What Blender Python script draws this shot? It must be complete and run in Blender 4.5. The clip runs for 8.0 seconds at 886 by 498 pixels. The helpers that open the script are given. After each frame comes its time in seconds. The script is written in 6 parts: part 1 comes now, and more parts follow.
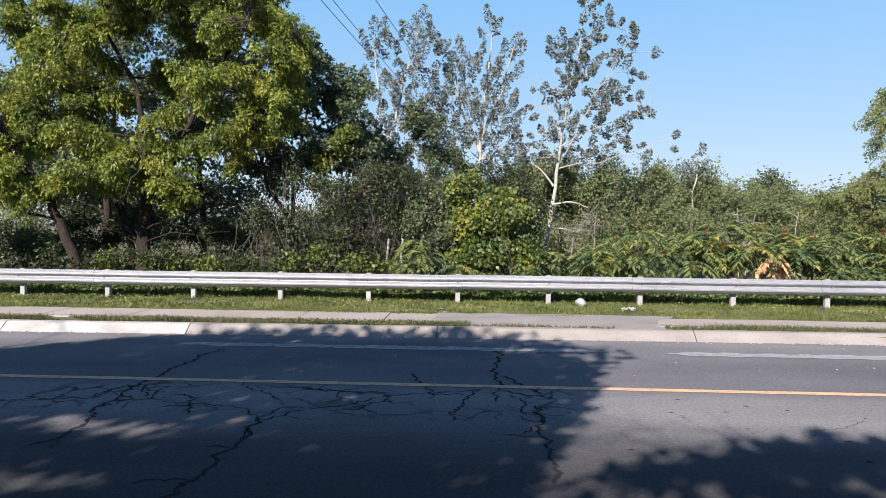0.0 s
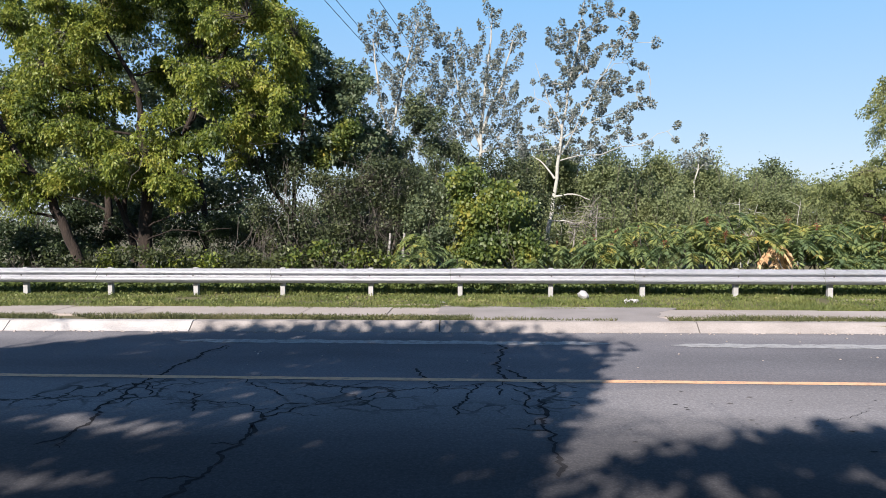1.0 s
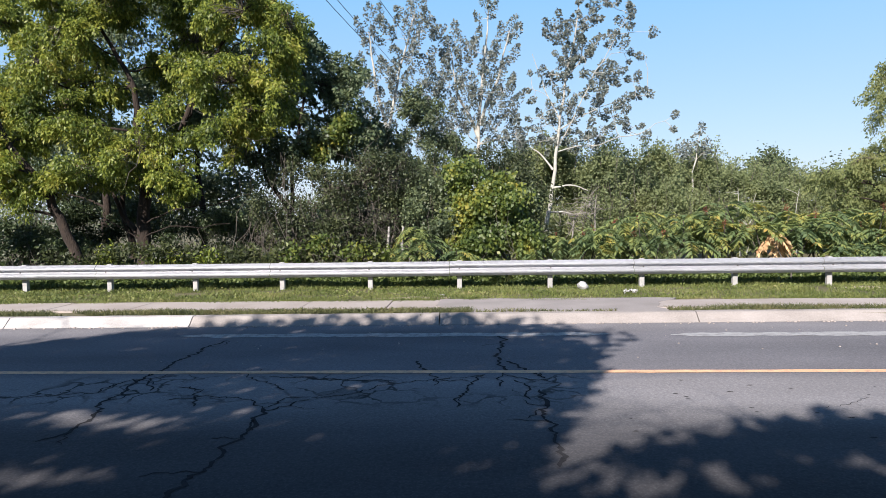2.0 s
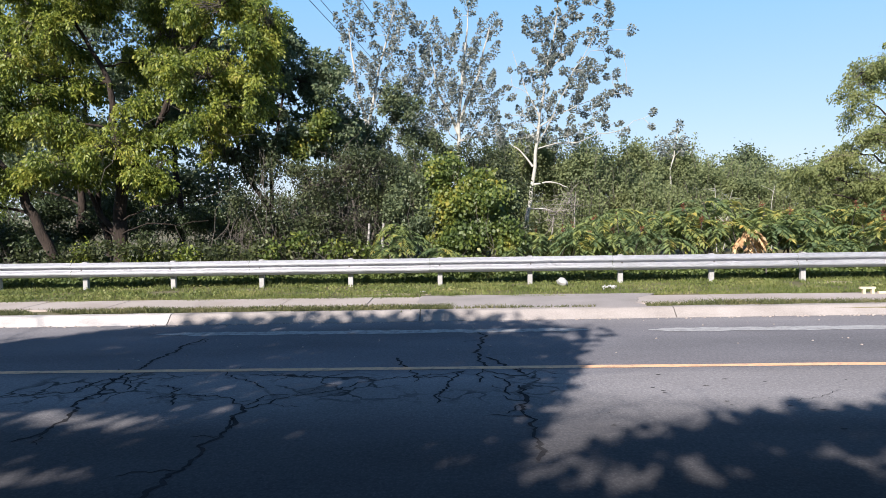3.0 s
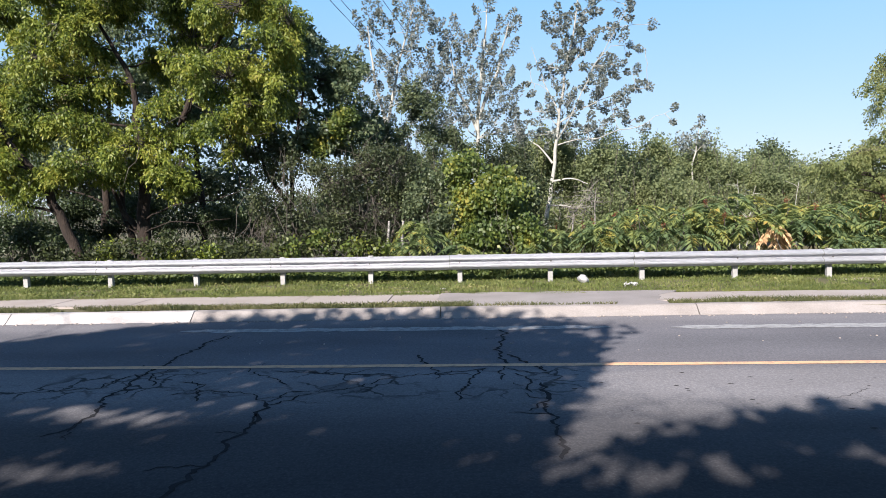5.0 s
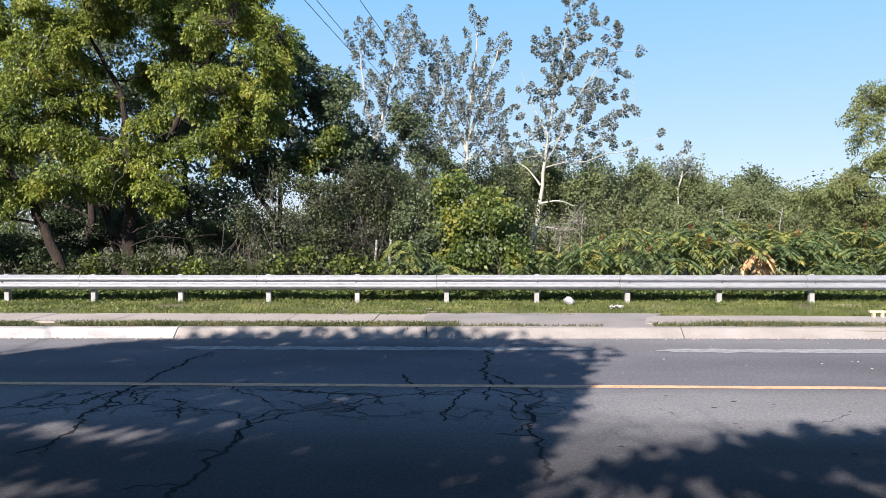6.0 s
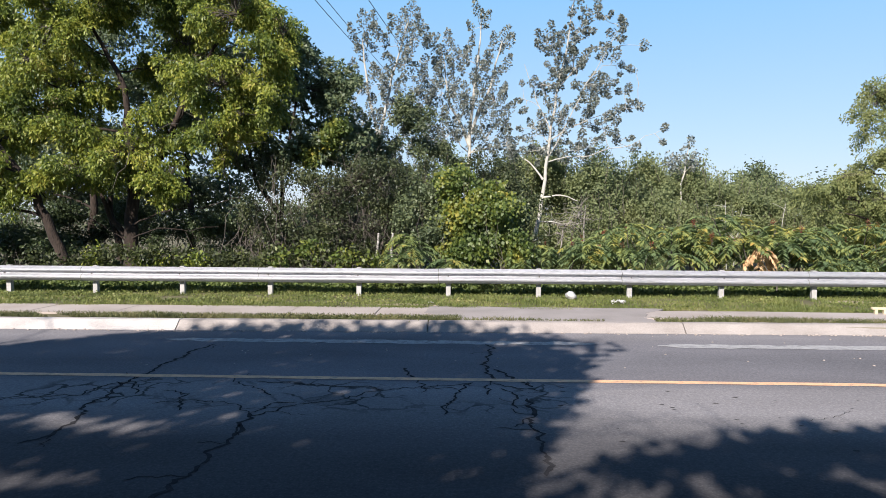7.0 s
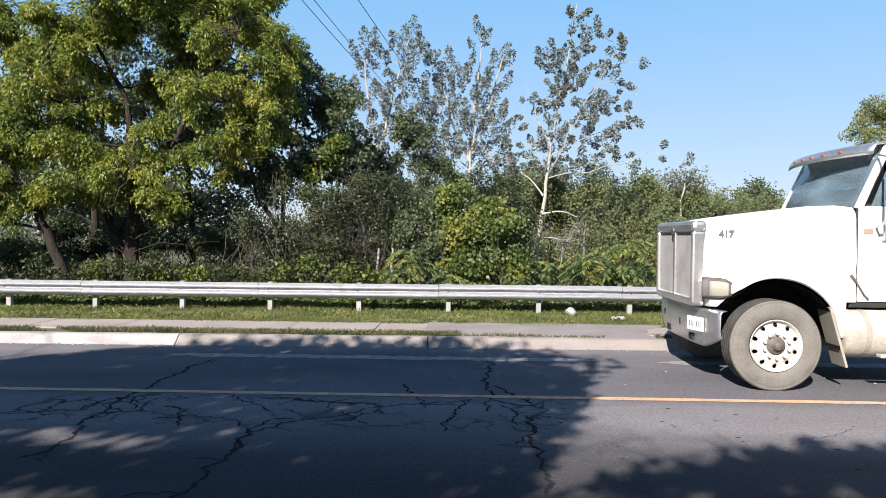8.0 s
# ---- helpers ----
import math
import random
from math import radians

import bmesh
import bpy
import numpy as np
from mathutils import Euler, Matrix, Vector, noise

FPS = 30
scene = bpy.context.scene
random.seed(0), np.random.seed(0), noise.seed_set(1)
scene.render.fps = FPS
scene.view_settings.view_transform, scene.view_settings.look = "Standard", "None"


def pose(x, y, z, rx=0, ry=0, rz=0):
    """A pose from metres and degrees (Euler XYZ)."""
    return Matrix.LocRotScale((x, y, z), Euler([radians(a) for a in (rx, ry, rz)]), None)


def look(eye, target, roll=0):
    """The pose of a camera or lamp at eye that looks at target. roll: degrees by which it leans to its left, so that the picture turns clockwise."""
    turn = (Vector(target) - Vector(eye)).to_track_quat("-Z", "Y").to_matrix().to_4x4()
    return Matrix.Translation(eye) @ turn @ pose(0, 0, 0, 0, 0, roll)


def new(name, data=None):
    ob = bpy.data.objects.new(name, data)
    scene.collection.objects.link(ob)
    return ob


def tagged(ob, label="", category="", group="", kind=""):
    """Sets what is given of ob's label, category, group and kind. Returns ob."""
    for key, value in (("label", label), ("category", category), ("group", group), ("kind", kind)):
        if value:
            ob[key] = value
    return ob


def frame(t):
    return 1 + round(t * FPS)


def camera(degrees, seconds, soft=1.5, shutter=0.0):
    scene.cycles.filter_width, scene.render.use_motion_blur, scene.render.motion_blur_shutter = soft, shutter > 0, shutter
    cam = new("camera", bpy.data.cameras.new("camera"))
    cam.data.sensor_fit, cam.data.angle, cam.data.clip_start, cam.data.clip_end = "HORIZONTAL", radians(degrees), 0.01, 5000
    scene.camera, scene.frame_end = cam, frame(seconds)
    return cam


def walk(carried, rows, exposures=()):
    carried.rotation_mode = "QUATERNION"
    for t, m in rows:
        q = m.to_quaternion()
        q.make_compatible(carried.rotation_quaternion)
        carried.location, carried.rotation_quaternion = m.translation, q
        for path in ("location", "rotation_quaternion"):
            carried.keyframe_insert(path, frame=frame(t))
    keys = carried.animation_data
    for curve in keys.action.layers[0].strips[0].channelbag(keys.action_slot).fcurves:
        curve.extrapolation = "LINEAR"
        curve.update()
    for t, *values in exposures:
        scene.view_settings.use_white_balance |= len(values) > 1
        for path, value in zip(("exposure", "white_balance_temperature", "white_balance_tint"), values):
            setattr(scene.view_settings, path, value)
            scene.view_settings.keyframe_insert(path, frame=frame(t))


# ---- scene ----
cam = camera(67.7, 8.0, soft=0.8)
PATH = [
    (0, (0.043, 0.172, 1.722), (-0.056, 2.168, 1.656), 0.6),
    (0.5, (0.034, 0.163, 1.734), (-0.061, 2.159, 1.662), 0.4),
    (1, (0.04, 0.178, 1.734), (-0.064, 2.174, 1.648), -0.1),
    (2.5, (0.049, 0.183, 1.726), (-0.038, 2.178, 1.612), -1.3),
    (3, (0.055, 0.166, 1.728), (0.011, 2.162, 1.61), -0.9),
    (3.5, (0.044, 0.15, 1.729), (-0.045, 2.146, 1.639), -1.2),
    (4, (0.038, 0.161, 1.735), (-0.064, 2.154, 1.605), -1.4),
    (5.5, (0.032, 0.173, 1.724), (-0.059, 2.168, 1.61), -0.8),
    (6, (0.034, 0.156, 1.729), (-0.028, 2.154, 1.663), -0.1),
    (6.5, (0.034, 0.164, 1.731), (-0.029, 2.162, 1.655), 0.2),
    (7, (0.027, 0.17, 1.728), (-0.04, 2.167, 1.643), 0.3),
    (7.5, (0.031, 0.167, 1.73), (-0.046, 2.164, 1.659), 0.4),
    (8, (0.029, 0.159, 1.732), (-0.039, 2.157, 1.694), 0.5),
]
EXPOSURES = [(t, stops, kelvin, 13) for t, stops, kelvin in ((0, 1.0, 6320), (1, 1.03, 6320), (2.5, 1.13, 6280), (4, 1.15, 6280), (5.5, 1.18, 6280), (6.5, 1.1, 6340), (7.5, 1.07, 6400), (8, 1.02, 6400))]
walk(cam, [(t, look(eye, target, roll)) for t, eye, target, roll in PATH], exposures=EXPOSURES)


# ---- light ----
SUN_EL, SUN_DIR = radians(33), Vector((0.36, 0.93, 0)).normalized()   # height of the sun; the way its light runs over the ground
world = bpy.data.worlds.new("sky")
scene.world = world
world.use_nodes = True
wn = world.node_tree.nodes
sky = wn.new("ShaderNodeTexSky")
sky.sky_type, sky.sun_disc = "NISHITA", False
sky.sun_elevation, sky.sun_rotation = SUN_EL, radians(201)
sky.air_density, sky.dust_density, sky.ozone_density = 1.2, 0.3, 1.6
# clear sky in a thin haze: pale at the horizon, deep blue overhead
where, height, deep, haze = wn.new("ShaderNodeTexCoord"), wn.new("ShaderNodeSeparateXYZ"), wn.new("ShaderNodeValToRGB"), wn.new("ShaderNodeMix")
for k, (p, c) in enumerate(((0.0, (0.46, 0.57, 0.72)), (0.36, (0.20, 0.50, 0.84)), (0.62, (0.06, 0.17, 0.36)), (1.0, (0.025, 0.07, 0.18)))):
    e = deep.color_ramp.elements[k] if k < 2 else deep.color_ramp.elements.new(p)
    e.position, e.color = p, (*c, 1)
scale = wn.new("ShaderNodeVectorMath")
scale.operation = "SCALE"
scale.inputs["Scale"].default_value = 7.4
haze.data_type = "RGBA"
haze.inputs["Factor"].default_value = 0.78
wn["Background"].inputs["Strength"].default_value = 0.078
link = world.node_tree.links.new
link(where.outputs["Generated"], height.inputs[0]), link(height.outputs["Z"], deep.inputs["Fac"]), link(deep.outputs["Color"], scale.inputs[0])
link(sky.outputs[0], haze.inputs[6]), link(scale.outputs[0], haze.inputs[7])
link(haze.outputs[2], wn["Background"].inputs["Color"])
sun = new("sun", bpy.data.lights.new("sun", "SUN"))
sun.data.energy, sun.data.angle, sun.data.color = 5.0, radians(0.53), (1.0, 0.915, 0.80)
ray = Vector((SUN_DIR.x * math.cos(SUN_EL), SUN_DIR.y * math.cos(SUN_EL), -math.sin(SUN_EL)))
sun.matrix_world = Matrix.Translation((-20, -40, 30)) @ ray.to_track_quat("-Z", "Y").to_matrix().to_4x4()



# ---- materials ----
def material(name):
    m = bpy.data.materials.new(name)
    m.use_nodes = True
    t = m.node_tree
    return m, t.nodes, t.links, t.nodes["Principled BSDF"]


def ramp(nodes, stops):
    r = nodes.new("ShaderNodeValToRGB")
    e = r.color_ramp.elements
    while len(e) < len(stops):
        e.new(0.5)
    for k, (p, c) in enumerate(stops):
        e[k].position, e[k].color = p, (*c, 1)
    return r


def leaf_material(name, stops, rough=0.5, through_light=0.35, big=0.7, patch=0.5, each=0.55):
    """Leaves, each of its own shade, with patches of shade over the crown's mass; light comes through them."""
    m, n, l, b = material(name)
    geo, co = n.new("ShaderNodeNewGeometry"), n.new("ShaderNodeTexCoord")
    nz, mix = n.new("ShaderNodeTexNoise"), n.new("ShaderNodeMath")
    nz.inputs["Scale"].default_value = big
    l.new(co.outputs["Object"], nz.inputs["Vector"])
    mul = n.new("ShaderNodeMath")
    mul.operation = "MULTIPLY_ADD"
    mul.inputs[1].default_value, mul.inputs[2].default_value = each, 0.475 - 0.5 * patch - 0.5 * each
    l.new(geo.outputs["Random Per Island"], mul.inputs[0])
    mix.operation = "MULTIPLY_ADD"
    mix.inputs[1].default_value = patch
    l.new(nz.outputs["Fac"], mix.inputs[0]), l.new(mul.outputs[0], mix.inputs[2])
    r = ramp(n, stops)
    l.new(mix.outputs[0], r.inputs["Fac"])
    l.new(r.outputs["Color"], b.inputs["Base Color"])
    b.inputs["Roughness"].default_value = rough
    b.inputs["Specular IOR Level"].default_value = 0.5
    tr, ms = n.new("ShaderNodeBsdfTranslucent"), n.new("ShaderNodeMixShader")
    ms.inputs[0].default_value = through_light
    l.new(r.outputs["Color"], tr.inputs["Color"])
    l.new(b.outputs[0], ms.inputs[1]), l.new(tr.outputs[0], ms.inputs[2])
    l.new(ms.outputs[0], n["Material Output"].inputs["Surface"])
    return m


def rough_material(name, stops, scale=3.0, fine=60.0, rough=0.85, bump=0.3, metal=0.0, dist=0.01, fine_part=0.4, stretch=(1, 1, 1), spec=0.5):
    """Two scales of mottling in a colour ramp, and a fine bump."""
    m, n, l, b = material(name)
    co, mp = n.new("ShaderNodeTexCoord"), n.new("ShaderNodeMapping")
    mp.inputs["Scale"].default_value = stretch
    l.new(co.outputs["Object"], mp.inputs["Vector"])
    a, c = n.new("ShaderNodeTexNoise"), n.new("ShaderNodeTexNoise")
    a.inputs["Scale"].default_value, a.inputs["Detail"].default_value = scale, 5
    c.inputs["Scale"].default_value, c.inputs["Detail"].default_value = fine, 3
    l.new(mp.outputs[0], a.inputs["Vector"]), l.new(mp.outputs[0], c.inputs["Vector"])
    mx = n.new("ShaderNodeMix")
    mx.inputs["Factor"].default_value = fine_part
    l.new(a.outputs["Fac"], mx.inputs["A"]), l.new(c.outputs["Fac"], mx.inputs["B"])
    r = ramp(n, stops)
    l.new(mx.outputs["Result"], r.inputs["Fac"])
    l.new(r.outputs["Color"], b.inputs["Base Color"])
    bp = n.new("ShaderNodeBump")
    bp.inputs["Strength"].default_value, bp.inputs["Distance"].default_value = bump, dist
    l.new(c.outputs["Fac"], bp.inputs["Height"]), l.new(bp.outputs[0], b.inputs["Normal"])
    b.inputs["Roughness"].default_value, b.inputs["Metallic"].default_value = rough, metal
    b.inputs["Specular IOR Level"].default_value = spec
    return m


def plain_material(name, color, rough=0.5, metal=0.0, spec=0.5, coat=0.0):
    m, n, l, b = material(name)
    b.inputs["Base Color"].default_value = (*color, 1)
    b.inputs["Roughness"].default_value, b.inputs["Metallic"].default_value = rough, metal
    b.inputs["Specular IOR Level"].default_value, b.inputs["Coat Weight"].default_value = spec, coat
    return m


def road_material():
    """Old grey asphalt with pale stones, darker wheel tracks, tree shade deepened in the near lane's colour, and wide
    stains.
    """
    m, n, l, b = material("asphalt")
    co, sep = n.new("ShaderNodeTexCoord"), n.new("ShaderNodeSeparateXYZ")
    l.new(co.outputs["Object"], sep.inputs[0])
    stone, wide = n.new("ShaderNodeTexVoronoi"), n.new("ShaderNodeTexNoise")
    stone.inputs["Scale"].default_value = 52
    wide.inputs["Scale"].default_value, wide.inputs["Detail"].default_value = 0.9, 6
    grain = n.new("ShaderNodeTexNoise")
    grain.inputs["Scale"].default_value, grain.inputs["Detail"].default_value = 30, 4
    mp = n.new("ShaderNodeMapping")
    mp.inputs["Scale"].default_value = (0.35, 1, 1)
    l.new(co.outputs["Object"], mp.inputs[0])
    l.new(mp.outputs[0], wide.inputs["Vector"])
    l.new(co.outputs["Object"], grain.inputs["Vector"]), l.new(co.outputs["Object"], stone.inputs["Vector"])
    # stops below 0.4 are darkened to deepen the crowns' shade on the near lane
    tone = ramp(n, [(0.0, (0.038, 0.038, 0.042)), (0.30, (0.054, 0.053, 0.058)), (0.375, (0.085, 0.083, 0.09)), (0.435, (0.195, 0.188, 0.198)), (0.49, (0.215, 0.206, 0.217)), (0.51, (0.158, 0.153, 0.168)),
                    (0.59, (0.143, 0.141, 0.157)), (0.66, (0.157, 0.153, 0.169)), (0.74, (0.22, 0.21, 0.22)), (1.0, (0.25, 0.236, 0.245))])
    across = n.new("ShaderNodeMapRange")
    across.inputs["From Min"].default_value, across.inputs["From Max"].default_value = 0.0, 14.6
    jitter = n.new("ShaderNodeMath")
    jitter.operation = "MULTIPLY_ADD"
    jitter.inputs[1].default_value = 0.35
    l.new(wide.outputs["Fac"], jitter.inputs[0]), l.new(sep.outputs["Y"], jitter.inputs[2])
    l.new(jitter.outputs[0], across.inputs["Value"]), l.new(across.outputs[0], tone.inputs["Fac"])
    st = ramp(n, [(0.0, (1.9, 1.85, 1.75)), (0.22, (1.15, 1.15, 1.12)), (0.5, (0.85,) * 3), (1.0, (0.7,) * 3)])
    l.new(stone.outputs["Distance"], st.inputs["Fac"])
    gr = ramp(n, [(0.3, (0.6,) * 3), (0.5, (1.0,) * 3), (0.7, (1.35, 1.32, 1.28))])
    l.new(grain.outputs["Fac"], gr.inputs["Fac"])
    wd = ramp(n, [(0.3, (0.78,) * 3), (0.7, (1.2,) * 3)])
    l.new(wide.outputs["Fac"], wd.inputs["Fac"])
    last = tone.outputs["Color"]
    for other, amount in ((st, 0.55), (gr, 0.4), (wd, 0.8)):
        x = n.new("ShaderNodeMix")
        x.data_type, x.blend_type = "RGBA", "MULTIPLY"
        x.inputs["Factor"].default_value = amount
        l.new(last, x.inputs[6]), l.new(other.outputs["Color"], x.inputs[7])
        last = x.outputs[2]
    # fine net of cracks where the lanes meet
    bend, addv = n.new("ShaderNodeTexNoise"), n.new("ShaderNodeVectorMath")
    bend.inputs["Scale"].default_value, bend.inputs["Detail"].default_value = 3.5, 4
    addv.operation = "MULTIPLY_ADD"
    addv.inputs[1].default_value = (0.5, 0.5, 0)
    l.new(co.outputs["Object"], bend.inputs["Vector"])
    l.new(bend.outputs["Color"], addv.inputs[0]), l.new(co.outputs["Object"], addv.inputs[2])
    net = n.new("ShaderNodeTexVoronoi")
    net.feature = "DISTANCE_TO_EDGE"
    net.inputs["Scale"].default_value = 2.6
    l.new(addv.outputs[0], net.inputs["Vector"])
    line = ramp(n, [(0.0, (1, 1, 1)), (0.03, (0.85,) * 3), (0.06, (0, 0, 0))])
    l.new(net.outputs["Distance"], line.inputs["Fac"])
    band = n.new("ShaderNodeMapRange")
    band.interpolation_type = "SMOOTHSTEP"
    band.inputs["From Min"].default_value, band.inputs["From Max"].default_value = 0.75, 0.35
    dist = n.new("ShaderNodeMath")
    dist.operation = "ABSOLUTE"
    off = n.new("ShaderNodeMath")
    off.operation = "SUBTRACT"
    off.inputs[1].default_value = 6.65
    l.new(sep.outputs["Y"], off.inputs[0]), l.new(off.outputs[0], dist.inputs[0]), l.new(dist.outputs[0], band.inputs["Value"])
    some = ramp(n, [(0.42, (0, 0, 0)), (0.55, (1, 1, 1))])
    spots = n.new("ShaderNodeTexNoise")
    spots.inputs["Scale"].default_value = 0.8
    l.new(co.outputs["Object"], spots.inputs["Vector"]), l.new(spots.outputs["Fac"], some.inputs["Fac"])
    m1, m2, m3 = n.new("ShaderNodeMath"), n.new("ShaderNodeMath"), n.new("ShaderNodeMath")
    m1.operation = m2.operation = m3.operation = "MULTIPLY"
    side = n.new("ShaderNodeMapRange")
    side.interpolation_type = "SMOOTHSTEP"
    side.inputs["From Min"].default_value, side.inputs["From Max"].default_value = 1.4, 0.7
    l.new(sep.outputs["X"], side.inputs["Value"])
    l.new(band.outputs[0], m1.inputs[0]), l.new(some.outputs["Color"], m1.inputs[1])
    l.new(m1.outputs[0], m3.inputs[0]), l.new(side.outputs[0], m3.inputs[1])
    l.new(m3.outputs[0], m2.inputs[0]), l.new(line.outputs["Color"], m2.inputs[1])
    x = n.new("ShaderNodeMix")
    x.data_type = "RGBA"
    x.inputs[7].default_value = (0.03, 0.03, 0.032, 1)
    l.new(m2.outputs[0], x.inputs[0]), l.new(last, x.inputs[6])
    last = x.outputs[2]
    l.new(last, b.inputs["Base Color"])
    bp = n.new("ShaderNodeBump")
    bp.inputs["Strength"].default_value, bp.inputs["Distance"].default_value = 0.3, 0.012
    l.new(grain.outputs["Fac"], bp.inputs["Height"]), l.new(bp.outputs[0], b.inputs["Normal"])
    b.inputs["Roughness"].default_value, b.inputs["Specular IOR Level"].default_value = 0.92, 0.12
    return m


def worn_paint(name, color, under, cover=0.5):
    m, n, l, b = material(name)
    co, nz = n.new("ShaderNodeTexCoord"), n.new("ShaderNodeTexNoise")
    nz.inputs["Scale"].default_value, nz.inputs["Detail"].default_value, nz.inputs["Roughness"].default_value = 9, 8, 0.75
    l.new(co.outputs["Object"], nz.inputs["Vector"])
    r = ramp(n, [(cover - 0.12, color), (cover + 0.03, tuple(0.7 * c + 0.3 * u for c, u in zip(color, under))), (cover + 0.16, under)])
    l.new(nz.outputs["Fac"], r.inputs["Fac"]), l.new(r.outputs["Color"], b.inputs["Base Color"])
    b.inputs["Roughness"].default_value = 0.75
    return m


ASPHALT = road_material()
CRACK = rough_material("crack_filler", [(0.3, (0.018, 0.018, 0.02)), (0.7, (0.042, 0.041, 0.044))], 6, 80, 0.95, 0.4, spec=0.06)
YELLOW = worn_paint("yellow_paint", (0.78, 0.44, 0.25), (0.29, 0.205, 0.16), 0.50)
WHITE_LINE = worn_paint("white_road_paint", (0.345, 0.34, 0.345), (0.21, 0.206, 0.21), 0.44)
FADED_LINE = worn_paint("faded_road_paint", (0.40, 0.39, 0.39), (0.17, 0.166, 0.17), 0.45)
KERB_NEW = rough_material("pale_concrete", [(0.25, (0.268, 0.249, 0.242)), (0.5, (0.364, 0.345, 0.342)), (0.75, (0.432, 0.415, 0.419))], 2.2, 45, 0.9, 0.25)
KERB_OLD = rough_material("old_concrete", [(0.25, (0.185, 0.163, 0.152)), (0.5, (0.262, 0.236, 0.224)), (0.75, (0.335, 0.304, 0.294))], 2.0, 45, 0.9, 0.4)
WALK = rough_material("pavement_concrete", [(0.25, (0.234, 0.2, 0.18)), (0.5, (0.324, 0.282, 0.26)), (0.75, (0.387, 0.346, 0.33))], 1.3, 50, 0.9, 0.3)
PATCH = rough_material("pavement_asphalt", [(0.25, (0.175, 0.157, 0.15)), (0.5, (0.25, 0.225, 0.218)), (0.75, (0.315, 0.285, 0.278))], 1.6, 60, 0.9, 0.4)
SOIL = rough_material("soil", [(0.25, (0.055, 0.05, 0.025)), (0.5, (0.10, 0.09, 0.045)), (0.75, (0.17, 0.145, 0.085))], 1.2, 25, 0.95, 0.6)
SAND = rough_material("bare_earth", [(0.3, (0.19, 0.16, 0.115)), (0.7, (0.31, 0.265, 0.205))], 3, 40, 0.95, 0.5)
GALV = rough_material("galvanised_steel", [(0.3, (0.451, 0.465, 0.504)), (0.5, (0.559, 0.564, 0.609)), (0.72, (0.657, 0.663, 0.704))], 1.4, 25, 0.5, 0.06, 0.25, stretch=(0.25, 1, 1.5))
POST = rough_material("grey_post", [(0.3, (0.24, 0.238, 0.232)), (0.7, (0.37, 0.365, 0.36))], 5, 60, 0.7, 0.2)
BOLT = plain_material("dark_bolt", (0.10, 0.09, 0.085), 0.6, 0.6)
BARK = rough_material("dark_bark", [(0.25, (0.009, 0.006, 0.005)), (0.5, (0.024, 0.016, 0.012)), (0.75, (0.055, 0.037, 0.027))], 9, 40, 0.95, 0.9, dist=0.03, stretch=(1, 1, 0.3))
PALE_BARK = rough_material("poplar_bark", [(0.25, (0.12, 0.11, 0.095)), (0.45, (0.34, 0.33, 0.295)), (0.75, (0.48, 0.465, 0.425))], 3, 30, 0.85, 0.4, stretch=(1, 1, 2.2))
BIRCH = rough_material("birch_bark", [(0.40, (0.035, 0.03, 0.028)), (0.50, (0.26, 0.25, 0.235)), (0.75, (0.42, 0.40, 0.38))], 7, 40, 0.8, 0.3, stretch=(0.4, 0.4, 2.0))
TWIG = rough_material("grey_twigs", [(0.3, (0.04, 0.034, 0.029)), (0.7, (0.125, 0.11, 0.095))], 4, 30, 0.95, 0.2)
PALE_TWIG = rough_material("bleached_twigs", [(0.3, (0.14, 0.125, 0.11)), (0.7, (0.34, 0.315, 0.285))], 4, 30, 0.95, 0.2)
LEAF_ELDER = leaf_material("yellow_green_leaves", [(0.1, (0.038, 0.066, 0.019)), (0.35, (0.11, 0.155, 0.028)), (0.57, (0.235, 0.275, 0.042)), (0.77, (0.37, 0.355, 0.07)), (0.95, (0.50, 0.40, 0.17))], 0.5, 0.42, 1.0, 1.0, 0.36)
LEAF_KEYS = leaf_material("winged_seeds", [(0.1, (0.30, 0.22, 0.12)), (0.9, (0.56, 0.43, 0.28))], 0.7, 0.3)
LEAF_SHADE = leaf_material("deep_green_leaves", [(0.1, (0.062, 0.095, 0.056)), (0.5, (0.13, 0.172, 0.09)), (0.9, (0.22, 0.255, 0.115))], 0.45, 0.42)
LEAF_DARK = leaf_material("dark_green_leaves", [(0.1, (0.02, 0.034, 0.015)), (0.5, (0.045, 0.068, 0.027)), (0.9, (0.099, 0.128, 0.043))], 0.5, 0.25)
LEAF_MID = leaf_material("mid_green_leaves", [(0.1, (0.05, 0.071, 0.042)), (0.5, (0.105, 0.138, 0.068)), (0.9, (0.2, 0.223, 0.104))], 0.5, 0.3, 1.0, 0.8, 0.5)
LEAF_BRUSH = leaf_material("grey_green_leaves", [(0.1, (0.022, 0.032, 0.016)), (0.5, (0.054, 0.072, 0.032)), (0.9, (0.13, 0.145, 0.058))], 0.55, 0.3, 1.2, 1.0, 0.4)
LEAF_POPLAR = leaf_material("poplar_leaves", [(0.1, (0.08, 0.096, 0.078)), (0.45, (0.15, 0.17, 0.145)), (0.75, (0.245, 0.265, 0.25)), (0.98, (0.42, 0.435, 0.45))], 0.6, 0.25, 0.7, 0.5, 0.45)
LEAF_VINE = leaf_material("vine_leaves", [(0.12, (0.036, 0.062, 0.02)), (0.40, (0.095, 0.14, 0.034)), (0.60, (0.18, 0.212, 0.04)), (0.78, (0.34, 0.30, 0.055)), (0.92, (0.42, 0.31, 0.075)), (1.0, (0.28, 0.13, 0.045))], 0.5, 0.42, 1.0, 1.1, 0.3)
